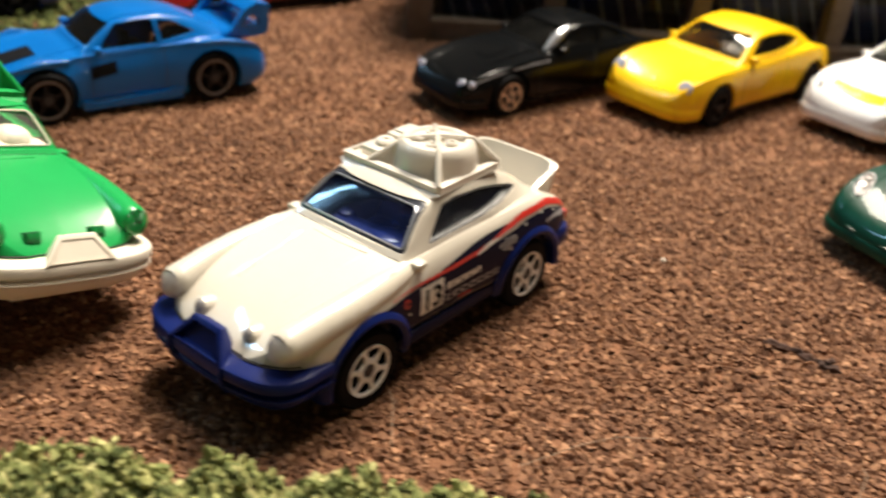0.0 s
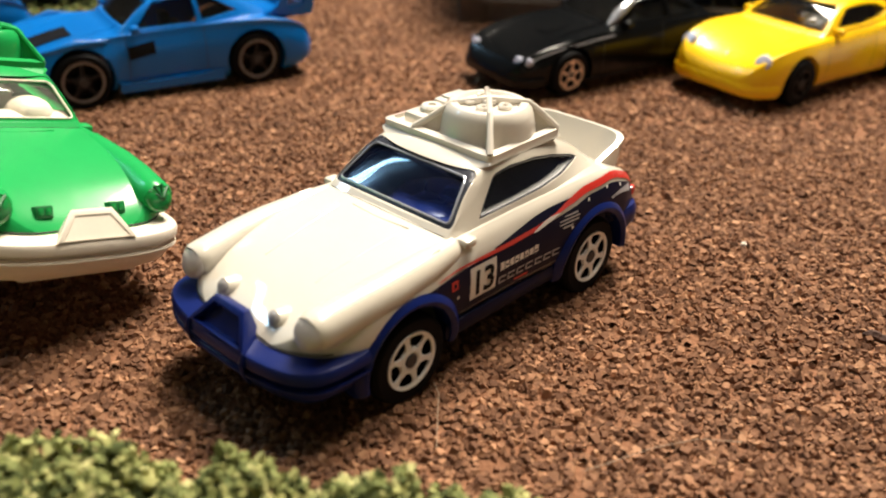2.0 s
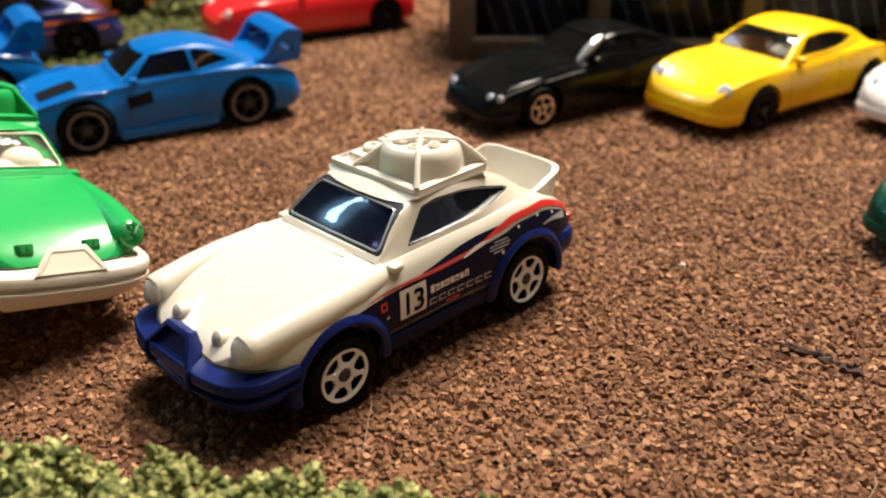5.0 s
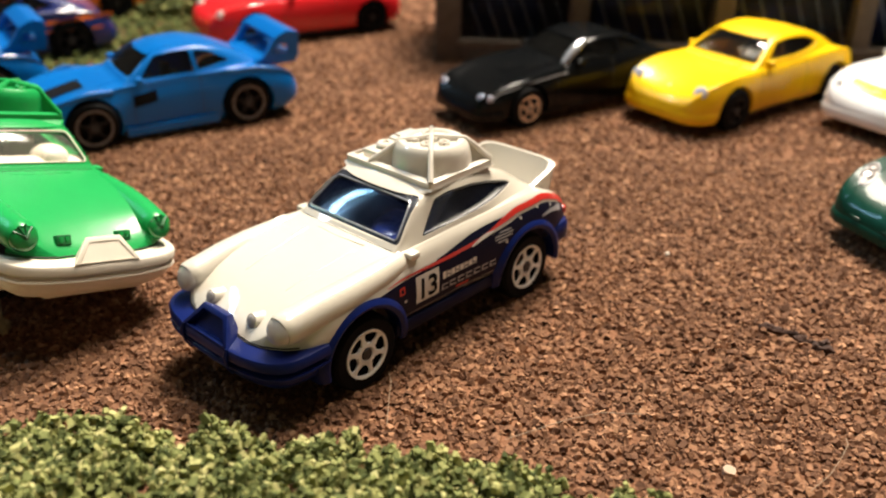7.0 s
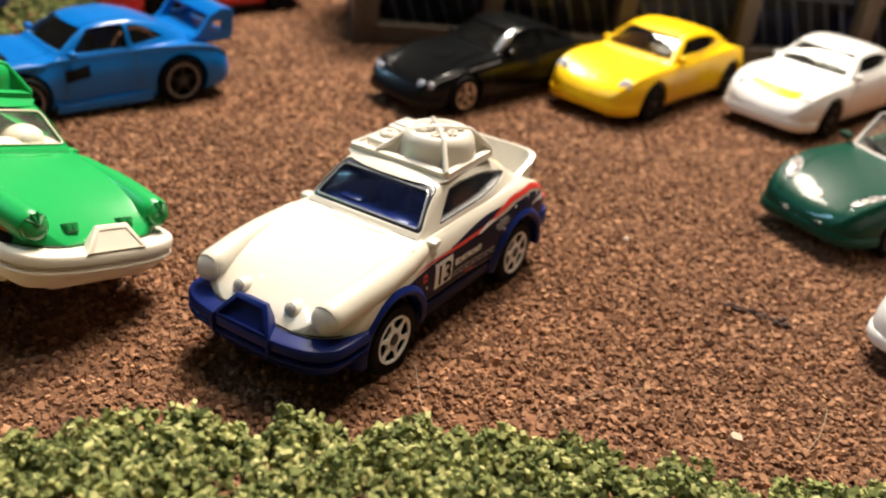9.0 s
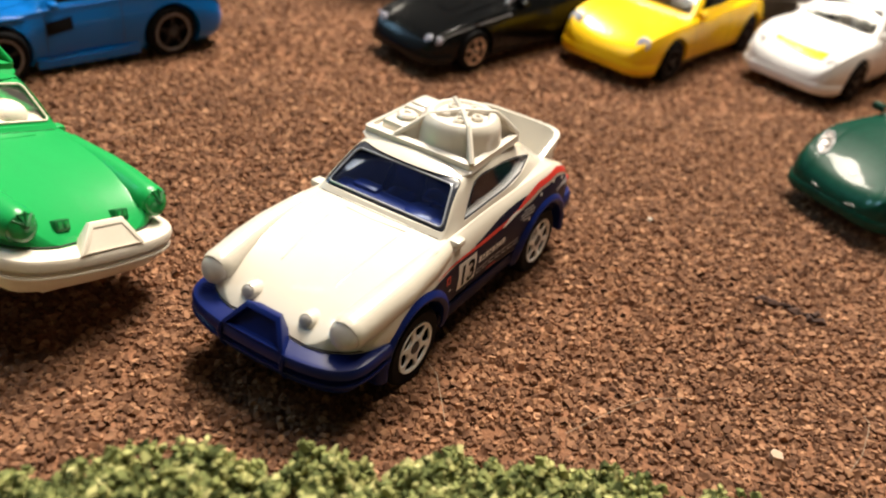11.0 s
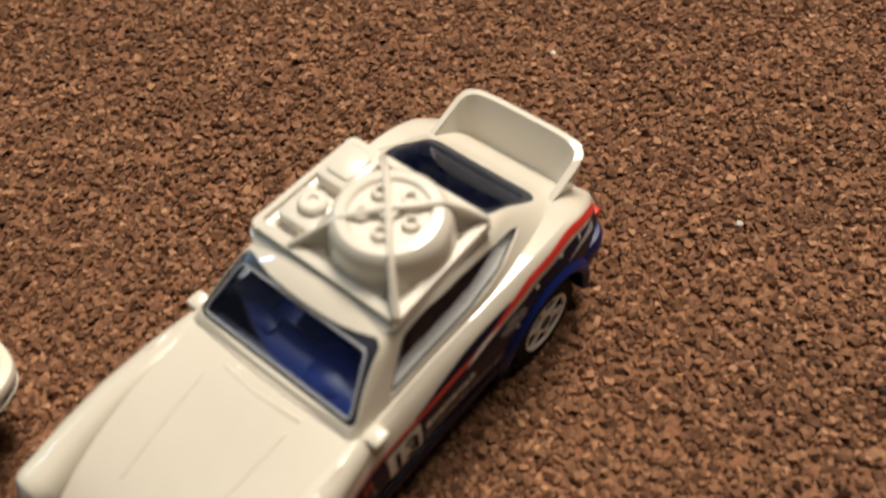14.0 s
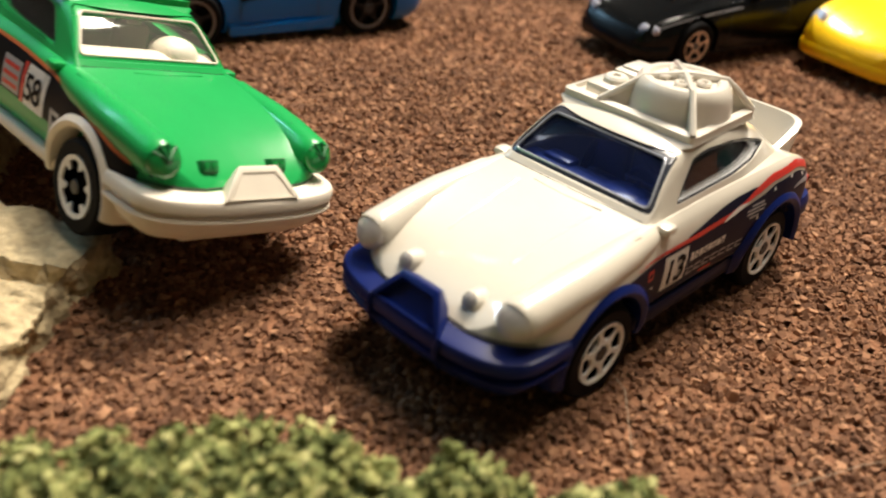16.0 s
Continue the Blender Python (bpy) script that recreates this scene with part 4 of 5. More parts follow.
def coupe(name, x, y, rz, shape, axles, track, r, paint, label, cuts, cabin_x, glass, cabin, rim, lip, rim_r, lamps, lamp_mat, style="spoke", spokes=5, hub=None, mirror=(7.8, 13.2, 16.0), floor=7.0, z=-0.2, group="parked toy cars"):
    car = thing(name, x, y, z, rz, label, "toy car", group)
    inner = to_mesh(shape.cavity(cabin_x[0], cabin_x[1], floor))
    body = carve(to_mesh(shape.solid(), "body"), [inner, *cuts(), arches(axles, r + 0.9, track - 5.5, r)])
    tree = skin_of(body)
    body.transform(Matrix.Scale(MM, 4))
    finish("body", body, paint, car, smooth=28)
    g = part("window_glass", shape.glasshouse(0.4, cabin_x[0] + 0.3, cabin_x[1] + 0.1), glass, car)
    g.modifiers.new("thick", "SOLIDIFY").thickness = 0.3 * MM
    g.visible_shadow = False
    bm = bmesh.new()
    zf = shape.floor(0)
    add_box(bm, shape.x0 + 3, shape.x1 - 3, -(track - 5.8), track - 5.8, zf - 0.9, zf + 2.5, bevel=0.5)
    add_box(bm, axles[1] + r + 1.2, axles[0] - r - 1.2, -(track - 1.5), track - 1.5, zf - 0.6, zf + 1.5, bevel=0.4)
    part("chassis", bm, DARKPL, car)
    for s in (1, -1):
        mid = 0.5 * (cabin_x[0] + cabin_x[1]) + 6.5
        bm = bmesh.new()
        add_box(bm, mid - 2, mid + 3, s * 4.6 - 2.4, s * 4.6 + 2.4, floor, floor + 1.8, bevel=0.5)
        add_box(bm, mid - 4, mid - 1.8, s * 4.6 - 2.4, s * 4.6 + 2.4, floor, floor + 8.0, bevel=0.8)
        part("seat", bm, cabin, car)
        bm = bmesh.new()
        mx, my, mz = mirror
        add_box(bm, mx - 1.0, mx + 0.9, s * my - 1.3, s * my + 1.3, mz - 0.8, mz + 0.8, bevel=0.5)
        part("door_mirror", bm, paint, car)
        for lx, ly, lz, lr, axis in lamps:
            hit = tree.ray_cast(Vector((lx, s * ly, 60)), Vector((0, 0, -1)))
            lz = hit[0].z - 0.1 if hit[0] else lz
            part("headlight", add_dome(bmesh.new(), (lx, s * ly, lz), (axis[0], s * axis[1], axis[2]), lr, 0.3, 20, 4, back=2.5), lamp_mat, car)
        for ax in axles:
            wheel(car, ax, s * track, r, 4.6, rim, spokes, rim_r, style, lip, hub)
    # bumper swelling round the nose, with a seam over it, and the door's shut lines
    xs = [shape.x1 - q for q in (0.05, 0.4, 1.0, 2.0, 3.4, 5.0, 7.0)]
    path = [(q, -shape.width(q)) for q in xs[::-1]] + [(q, shape.width(q)) for q in xs]
    zn = shape.floor(shape.x1) + 0.2
    bm = bmesh.new()
    add_band(bm, path, [(-1.5, zn - 0.9), (0.0, zn - 1.0), (0.35, zn - 0.5), (0.4, zn + 1.2), (0.1, zn + 1.8), (-1.5, zn + 1.9)])
    part("front_bumper", bm, paint, car)
    for s in (1, -1):
        for px, lean in ((axles[0] - r - 4.2, -0.06), (-8.0, 0.12)):
            seam = side_strip(tree, (px, px - 0.13), lambda q: zf + 2.4, lambda q: shape.crest(px) - 0.3, s, 8, 0.06)
            part("door_seam", seam, SEAM, car)
    d = cabin_x[1]
    # jumbled cubes added to imitate glints of plated trim behind the windscreen
    if cabin is CHROME and paint is not BLACK:
        bm = bmesh.new()
        for k in range(16):
            q = bmesh.ops.create_cube(bm, size=1.0)["verts"]
            m = pose(d - 5.6 + random.uniform(-1.8, 1.8), 5.4 + random.uniform(-3.0, 2.6), floor + 9.4 + random.uniform(-1.2, 1.2), random.uniform(0, 90), random.uniform(0, 90), random.uniform(0, 90))
            for v in q:
                v.co = m @ (v.co * random.uniform(0.8, 2.0))
        part("trim_glints", bm, SPARK, car, smooth=0)
    bm = bmesh.new()
    add_box(bm, d - 6.0, d - 0.8, -9.0, 9.0, floor - 0.5, floor + 5.5, bevel=0.8)
    part("dashboard", bm, cabin if cabin is not CHROME else GREYC, car)
    bm = bmesh.new()
    sx = d - 7.0
    ring = [(sx - 0.5 * math.sin(a), 4.6 + 2.0 * math.cos(a), floor + 5.6 + 2.0 * math.sin(a)) for a in np.linspace(0, math.tau, 17)[:-1]]
    add_tube(bm, ring, 0.3, 6, closed=True)
    add_tube(bm, [(sx, 4.6, floor + 5.6), (sx + 2.2, 4.6, floor + 4.6)], 0.35, 6)
    part("steering_wheel", bm, cabin, car)
    return car, tree


ROUND = Shape(
    width=[(35.6, 7.5), (34.8, 9.8), (32.5, 11.8), (28, 12.9), (21, 13.5), (8, 13.1), (-6, 13.3), (-20, 14.0), (-28, 13.3), (-33, 11.2), (-35.5, 8.0)],
    floor=[(35.6, 4.2), (32, 3.2), (-30, 3.2), (-35.5, 4.8)],
    crest=[(35.6, 6.4), (34.6, 9.0), (32, 11.6), (27, 13.2), (21, 13.9), (8, 14.1), (-6, 14.5), (-20, 15.0), (-28, 14.0), (-33, 11.6), (-35.5, 8.4)],
    bonnet=[(35.6, 6.2), (34.6, 8.2), (32, 10.0), (27, 11.7), (20, 12.9), (12.5, 13.9), (0, 14.8), (-12, 15.2), (-22, 15.0), (-30, 12.8), (-35.5, 8.0)],
    roof=[(35.6, 3), (13.6, 3), (12.7, 13.8), (12.2, 14.2), (3.0, 20.1), (-1.5, 21.1), (-7, 21.3), (-13, 20.4), (-20, 18.2), (-28, 14.0), (-35.5, 3)],
    belt=[(35, 8), (11, 11.2), (0, 11.6), (-12, 11.2), (-22, 9.6), (-35, 6)],
    top=[(35, 7), (11, 10.4), (3, 8.9), (-6, 9.0), (-13, 8.5), (-22, 7.0), (-35, 4)],
    crest_at=0.88,
    k=(1.04, 1.12, 1.06),
)


def round_cuts():
    kx, ky, kz = 1.04, 1.12, 1.06
    side = [(7.2, 15.3), (2.4, 19.2), (-2.5, 19.7), (-7.0, 19.6), (-11.5, 18.9), (-16.0, 17.2), (-13, 16.0), (-4, 15.4)]
    return window_cuts([(9.9 * ky, 14.9 * kz), (7.9 * ky, 19.7 * kz)], [[(x * kx, z * kz) for x, z in side]], [(-15.0 * kx, 6.3 * ky), (-23.0 * kx, 6.6 * ky)])


ROUND_LAMPS = [(33.6, 10.9, 11.7, 1.9, (0.9, 0.12, 0.52))]


def badge(car, tree, x, y, sx, sy, mat, name="badge"):
    """A small print laid on the bonnet."""
    bm = bmesh.new()
    grid = []
    for i in range(13):
        row = []
        for j in range(13):
            px, py = x + sx * (i / 12 - 0.5), y + sy * (j / 12 - 0.5)
            hit = tree.ray_cast(Vector((px, py, 60)), Vector((0, 0, -1)))
            row.append(bm.verts.new((px, py, (hit[0].z if hit[0] else 12) + 0.22)))
        grid.append(row)
    for a, b in zip(grid, grid[1:]):
        for j in range(12):
            bm.faces.new((a[j], a[j + 1], b[j + 1], b[j]))
    part(name, bm, mat, car)


car, tree = coupe("sports_car", 80.8, 250.6, -137.5, ROUND, (22.0, -22.0), 15.0, 5.8, YELLOW, "yellow toy sports coupe with black wheels on brown gravel", round_cuts, (-26.5, 11.0), GLASSK, CHROME, RIMK, None, 3.4, ROUND_LAMPS, OVALG)
badge(car, tree, 32.5, 0, 1.0, 0.9, BRONZE)
car, tree = coupe("sports_car", 134.6, 247.4, -141.5, ROUND, (22.0, -22.0), 15.0, 5.8, PUREW, "white toy sports coupe with yellow nose badge on brown gravel", round_cuts, (-26.5, 11.0), GLASSK, CHROME, RIMK, None, 3.4, ROUND_LAMPS, PUREW)
badge(car, tree, 31.0, 0, 4.2, 16.0, YELLOW, "nose_print")
badge(car, tree, 31.0, 0, 1.2, 2.0, BRONZE)

WIDE = Shape(
    width=[(35.2, 9.0), (34.3, 11.0), (32, 12.6), (28, 13.6), (20, 14.3), (11, 12.7), (-4, 12.5), (-11, 13.3), (-20, 14.9), (-28, 14.3), (-33, 12.8), (-35.2, 10.5)],
    floor=[(35.2, 3.4), (30, 2.6), (-30, 2.8), (-35.2, 4.2)],
    crest=[(35.2, 6.2), (34.2, 9.0), (31.5, 11.8), (26, 13.6), (20, 14.4), (9, 14.6), (-4, 14.9), (-20, 15.6), (-28, 14.4), (-33, 12.0), (-35.2, 9.0)],
    bonnet=[(35.2, 6.0), (34.2, 8.2), (31.5, 10.0), (26, 11.9), (19, 13.5), (11, 15.0), (0, 15.6), (-12, 15.8), (-22, 15.2), (-30, 13.0), (-35.2, 8.6)],
    roof=[(35.2, 3), (12.2, 3), (11.3, 14.9), (10.8, 15.3), (3.0, 21.0), (-1.5, 22.1), (-7, 22.3), (-13, 21.2), (-20, 18.4), (-28, 14.0), (-35.2, 3)],
    belt=[(35, 8), (11, 11.2), (0, 11.6), (-12, 11.2), (-22, 9.6), (-35, 6)],
    top=[(35, 7), (11, 10.4), (3, 8.9), (-6, 9.0), (-13, 8.5), (-22, 7.0), (-35, 4)],
    crest_at=0.92,
)


def wide_cuts():
    return window_cuts([(9.8, 15.9), (7.9, 20.5)],
                       [[(7.2, 15.3), (2.2, 20.5), (-2.5, 21.0), (-6.5, 21.0), (-7.1, 15.5)], [(-8.1, 15.7), (-7.6, 20.8), (-11.5, 20.1), (-17.2, 17.0)]],
                       [(-15.0, 6.3), (-23.0, 6.6)])


def racer(x, y, rz, label):
    car, tree = coupe("racing_car", x, y, rz, WIDE, (20.0, -19.8), 14.2, 6.2, AZURE, label, wide_cuts, (-25.5, 10.6), GLASSK, DARKPL, RIMK, BRONZE, 4.6, [(31.2, 10.2, 11.0, 1.9, (0.75, 0.1, 0.65))], AZURE)
    badge(car, tree, 23.5, 0, 9.0, 7.5, PRINTK, "bonnet_vent")
    for s in (1, -1):
        part("door_print", rect_strip(tree, 9.4, 3.4, 9.2, 12.0, s, 0.1, -0.14), PRINTK, car)
        bm = bmesh.new()
        add_prism(bm, rounded([(12.2, 2.2), (-11.8, 2.2), (-11.8, 5.0), (-8, 4.3), (9, 3.9), (12.2, 4.4)], 0.5, 3), "y", s * 11.6, s * 13.3)
        part("side_skirt", bm, AZURE, car)
        plate = bmesh.new()
        add_prism(plate, rounded([(-35.9, 15.6), (-36.4, 22.0), (-32.6, 22.9), (-29.6, 21.4), (-26.6, 17.2), (-24.2, 15.6), (-29, 15.0), (-33.5, 14.6)], 0.7, 3), "y", s * 9.6, s * 11.2)
        hole = bmesh.new()
        add_prism(hole, rounded([(-33.4, 17.2), (-33.2, 19.6), (-30.6, 19.8), (-28.8, 17.4)], 0.7, 3), "y", s * 8, s * 13)
        me = carve(to_mesh(plate), [to_mesh(hole)])
        me.transform(Matrix.Scale(MM, 4))
        finish("wing_plate", me, AZURE, car)
        bm = bmesh.new()
        add_tube(bm, [(13.6, s * 12.3, 14.0), (20, s * 13.2, 14.4), (27, s * 12.2, 13.0)], [0.2, 0.9, 0.3], 10)
        part("wing_crease", bm, AZURE, car)
    bm = bmesh.new()
    add_prism(bm, rounded([(-36.6, 20.6), (-36.6, 22.2), (-33.0, 23.0), (-29.4, 21.2), (-30.2, 20.2), (-33, 20.9)], 0.4, 3), "y", -10.9, 10.9)
    part("wing_blade", bm, AZURE, car)
    bm = bmesh.new()
    add_prism(bm, rounded([(-35.8, 14.4), (-35.8, 16.2), (-30, 16.6), (-25, 16.2), (-23.4, 15.2), (-26, 14.0)], 0.5, 3), "y", -10.4, 10.4)
    part("engine_lid", bm, AZURE, car)
    return car


racer(-78.6, 211.7, -141.4, "bright blue toy racing coupe with a tall rear wing")
racer(-150.0, 212.0, -141.0, "bright blue winged toy racing coupe parked beside its twin")

LONG = Shape(
    width=[(36.5, 8.5), (35.5, 10.6), (32, 12.2), (26, 13.0), (18, 13.3), (4, 12.9), (-10, 13.2), (-22, 13.6), (-30, 12.6), (-35, 10.6)],
    floor=[(36.5, 4.2), (32, 3.2), (-30, 3.4), (-35, 5.2)],
    crest=[(36.5, 6.6), (35, 9.4), (30, 11.8), (22, 13.2), (10, 14.2), (-4, 14.6), (-20, 15.0), (-30, 14.0), (-35, 11.6)],
    bonnet=[(36.5, 6.2), (35, 8.6), (30, 10.8), (22, 12.6), (8, 14.6), (-4, 15.0), (-20, 15.2), (-30, 14.0), (-35, 11.2)],
    roof=[(36.5, 3), (9.2, 3), (8.3, 14.4), (7.8, 14.8), (-1.0, 20.2), (-5.5, 21.0), (-11, 20.9), (-17, 19.6), (-25, 16.4), (-31, 13.2), (-35, 3)],
    belt=[(35, 8), (8, 11.0), (-4, 11.4), (-18, 11.0), (-28, 9.6), (-35, 7)],
    top=[(35, 7), (8, 10.2), (-1, 8.8), (-10, 8.8), (-18, 8.4), (-28, 7.0), (-35, 5)],
    crest_at=0.88,
)


def long_cuts():
    return window_cuts([(9.6, 15.3), (7.8, 19.6)],
                       [[(3.2, 15.4), (-1.4, 19.4), (-6, 19.7), (-10, 19.6), (-10.4, 15.6)], [(-11.4, 15.7), (-11.0, 19.5), (-15, 18.8), (-21, 16.4)]],
                       [(-17.0, 6.3), (-26.0, 7.0)], x_in=-5)


car, tree = coupe("sports_car", 28.3, 243.6, -141, LONG, (21.5, -20.5), 13.2, 5.6, BLACK, "glossy black long-nosed toy coupe with silver wheels", long_cuts, (-27.5, 7.6), GLASSK, CHROME, CHROME, CHROME, 3.6, [(34.6, 8.8, 10.0, 1.3, (0.9, 0.1, 0.4)), (33.4, 11.0, 10.0, 1.0, (0.9, 0.3, 0.4))], OVALG, mirror=(4.0, 12.0, 15.4))
badge(car, tree, 18, 0, 7, 5.0, BLACK, "bonnet_scoop")
for s in (1, -1):
    # thin grey line along the wing, just below its crest
    part("silver_edge_line", side_strip(tree, np.linspace(34, 8, 24), lambda v: LONG.crest(v) - 1.2, lambda v: LONG.crest(v) - 0.95, s, 1, 0.08), PRINTG, car)
    pillar = [(8.2, s * 9.7, 15.0), (5.0, s * 9.2, 17.2), (2.0, s * 8.7, 19.0), (-0.6, s * 8.3, 20.1)]
    # pale tube painted in for the glare on the near windscreen pillar
    if s > 0:
        part("pillar_glare", add_tube(bmesh.new(), pillar, [0.6, 1.3, 1.2, 0.6], 8), RIMGLINT, car)

car, tree = coupe("sports_car", -65, 312, -143, ROUND, (22.0, -22.0), 15.0, 5.9, REDP, "red toy sports coupe with black wheels on gravel", round_cuts, (-26.5, 11.0), GLASSK, DARKPL, RIMK, None, 3.4, ROUND_LAMPS, LAMP)
car, tree = coupe("racing_car", -153, 264, -141, WIDE, (20.0, -19.8), 14.2, 6.2, NAVYP, "dark blue toy racer with orange stripes on turf", wide_cuts, (-25.5, 10.6), GLASSK, DARKPL, RIMK, None, 4.2, ROUND_LAMPS, ORANGEP)
for s in (1, -1):
    part("orange_stripe", side_strip(tree, np.linspace(12, -34, 40), lambda v: 11.2 - 0.05 * v, lambda v: 12.3 - 0.05 * v, s, 2, 0.1), ORANGEP, car)
    part("orange_stripe", side_strip(tree, np.linspace(-6, -30, 30), lambda v: 9.4, lambda v: 10.0, s, 2, 0.1), ORANGEP, car)
coupe("sports_car", -164, 318, -141, ROUND, (22.0, -22.0), 15.0, 5.9, ORANGEP, "orange toy sports coupe parked on the turf", round_cuts, (-26.5, 11.0), GLASSK, DARKPL, RIMK, None, 3.4, ROUND_LAMPS, LAMP)

# open roadsters
OPEN = Shape(
    width=[(35.5, 7.6), (34.6, 9.8), (32, 11.8), (27, 13.0), (20, 13.5), (6, 13.1), (-8, 13.3), (-20, 13.9), (-28, 13.2), (-33, 11.0), (-35.5, 8.0)],
    floor=[(35.5, 4.0), (32, 3.0), (-30, 3.2), (-35.5, 5.0)],
    crest=[(35.5, 6.2), (34.3, 8.8), (31, 11.4), (26, 12.8), (20, 13.6), (6, 13.8), (-8, 14.2), (-20, 14.8), (-28, 14.0), (-33, 12.0), (-35.5, 9.0)],
    bonnet=[(35.5, 6.0), (34.3, 8.0), (31, 9.8), (26, 11.4), (18, 13.0), (9, 14.2), (-8, 14.4), (-20, 14.8), (-28, 14.0), (-33, 11.6), (-35.5, 8.6)],
    roof=[(35.5, 3), (-35.5, 3)],
    belt=[(35, 8), (9, 10.6), (-8, 10.8), (-20, 10.0), (-35, 6)],
    top=[(35, 7), (9, 9.8), (-8, 9.6), (-20, 9.0), (-35, 4)],
    crest_at=0.86,
    k=(1.03, 1.06, 1.12),
)


def roadster(x, y, rz, paint, frame_mat, label):
    car = thing("roadster", x, y, -0.2, rz, label, "toy car", "parked toy cars")
    pit = bmesh.new()
    add_prism(pit, rounded([(7.5, 9.6), (7.5, -9.6), (-12, -9.8), (-12, 9.8)], 2.0), "z", 7.0, 30)
    body = carve(to_mesh(OPEN.solid(), "body"), [to_mesh(pit), arches((21.0, -20.5), 6.5, 8.0, 5.6)])
    tree = skin_of(body)
    body.transform(Matrix.Scale(MM, 4))
    finish("body", body, paint, car, smooth=28)
    bm = bmesh.new()
    add_box(bm, -31, 32, -7.6, 7.6, 2.2, 5.5, bevel=0.5)
    add_box(bm, -13, 13.5, -11.8, 11.8, 2.6, 4.6, bevel=0.4)
    part("chassis", bm, DARKPL, car)
    bm = bmesh.new()
    arc = [(9.2 - 0.035 * v * v * 0.6, v) for v in np.linspace(-10.2, 10.2, 15)]
    lo = [(a, b, 15.6) for a, b in arc]
    hi = [(a - 5.4, b * 0.86, 24.2 - 0.01 * b * b) for a, b in arc]
    add_tube(bm, lo + hi[::-1], 0.65, 8, closed=True)
    part("windscreen_frame", bm, frame_mat, car)
    bm = bmesh.new()
    a, b = [bm.verts.new(p) for p in lo], [bm.verts.new(p) for p in hi]
    for i in range(len(a) - 1):
        bm.faces.new((a[i], a[i + 1], b[i + 1], b[i]))
    g = part("windscreen", bm, GLASSC, car)
    g.modifiers.new("thick", "SOLIDIFY").thickness = 0.3 * MM
    g.visible_shadow = False
    for s in (1, -1):
        bm = bmesh.new()
        add_box(bm, -6, 0, s * 4.6 - 2.6, s * 4.6 + 2.6, 7.0, 9.2, bevel=0.5)
        add_box(bm, -9, -6, s * 4.6 - 2.6, s * 4.6 + 2.6, 7.0, 18.4, bevel=0.9)
        part("seat", bm, CHROME, car)
        bm = bmesh.new()
        add_tube(bm, [(-10.5, s * 2.4, 13.5), (-10.8, s * 2.6, 17.6), (-10.8, s * 6.6, 17.6), (-10.5, s * 6.8, 13.5)], 0.55, 8)
        part("roll_hoop", bm, CHROME, car)
        bm = bmesh.new()
        add_box(bm, 6.4, 8.2, s * 12.8 - 1.5, s * 12.8 + 1.5, 16.0, 17.8, bevel=0.5)
        part("door_mirror", bm, paint, car)
        bm = bmesh.new()
        grid = []
        for i in range(9):
            row = []
            for j in range(7):
                u, v = i / 8 - 0.5, j / 6 - 0.5
                k = math.sqrt(max(0.0, 1 - (2 * u) ** 2)) * 0.9 + 0.1
                px, py = 29.0 + 6.8 * u, s * (9.6 - 2.6 * u + 2.9 * v * k)
                hit = tree.ray_cast(Vector((px, py, 60)), Vector((0, 0, -1)))
                row.append(bm.verts.new((px, py, (hit[0].z if hit[0] else 10) + 0.12 + 0.3 * k * (1 - 4 * v * v))))
            grid.append(row)
        for p, q in zip(grid, grid[1:]):
            for j in range(6):
                bm.faces.new((p[j], p[j + 1], q[j + 1], q[j]))
        edge = [row[0].co.copy() for row in grid] + [v.co.copy() for v in grid[-1][1:-1]] + [row[-1].co.copy() for row in grid[::-1]] + [v.co.copy() for v in grid[0][1:-1][::-1]]
        lamp = part("headlight", bm, LENS, car)
        part("lamp_outline", add_tube(bmesh.new(), edge, 0.16, 5, closed=True), PRINTG, lamp)
        for cx, cy, cr in ((29.8, 9.3, 1.1), (27.6, 10.1, 0.9)):
            loop = []
            for a in np.linspace(0, math.tau, 15)[:-1]:
                px, py = cx + cr * math.cos(a), s * cy + cr * math.sin(a)
                hit = tree.ray_cast(Vector((px, py, 60)), Vector((0, 0, -1)))
                loop.append((px, py, (hit[0].z if hit[0] else 10) + 0.45))
            part("lamp_ring", add_tube(bmesh.new(), loop, 0.13, 5, closed=True), PRINTK, lamp)
        part("lamp_bulb", add_dome(bmesh.new(), (29.8, s * 9.3, 12.6), (0.5, 0, 0.8), 0.8, 0.4, 14, 3), CHROME, lamp)
        part("lamp_bulb", add_dome(bmesh.new(), (27.6, s * 10.1, 13.4), (0.5, 0, 0.8), 0.6, 0.3, 14, 3), BRONZE, lamp)
        for ax in (21.0, -20.5):
            wheel(car, ax, s * 13.9, 5.6, 4.4, CHROME, 5, 3.9, "spoke", BRONZE)
    bm = bmesh.new()
    add_box(bm, 1.5, 8.4, -9.2, 9.2, 7.0, 15.2, bevel=1.0)
    part("dashboard", bm, DARKPL, car)
    bm = bmesh.new()
    ring = [(1.0 - 0.5 * math.sin(a), 4.6 + 2.1 * math.cos(a), 14.4 + 2.1 * math.sin(a)) for a in np.linspace(0, math.tau, 17)[:-1]]
    add_tube(bm, ring, 0.35, 6, closed=True)
    part("steering_wheel", bm, CHROME, car)
    bm = bmesh.new()
    add_band(bm, bumper_path(35.2, 11.4, 24, 31), [(-1.0, 5.2), (0.15, 5.1), (0.2, 4.6), (-1.0, 4.4)])
    part("lip_spoiler", bm, paint, car)
    xs = [OPEN.x1 - q for q in (0.05, 0.4, 1.0, 2.0, 3.4, 5.0, 7.0, 9.0)]
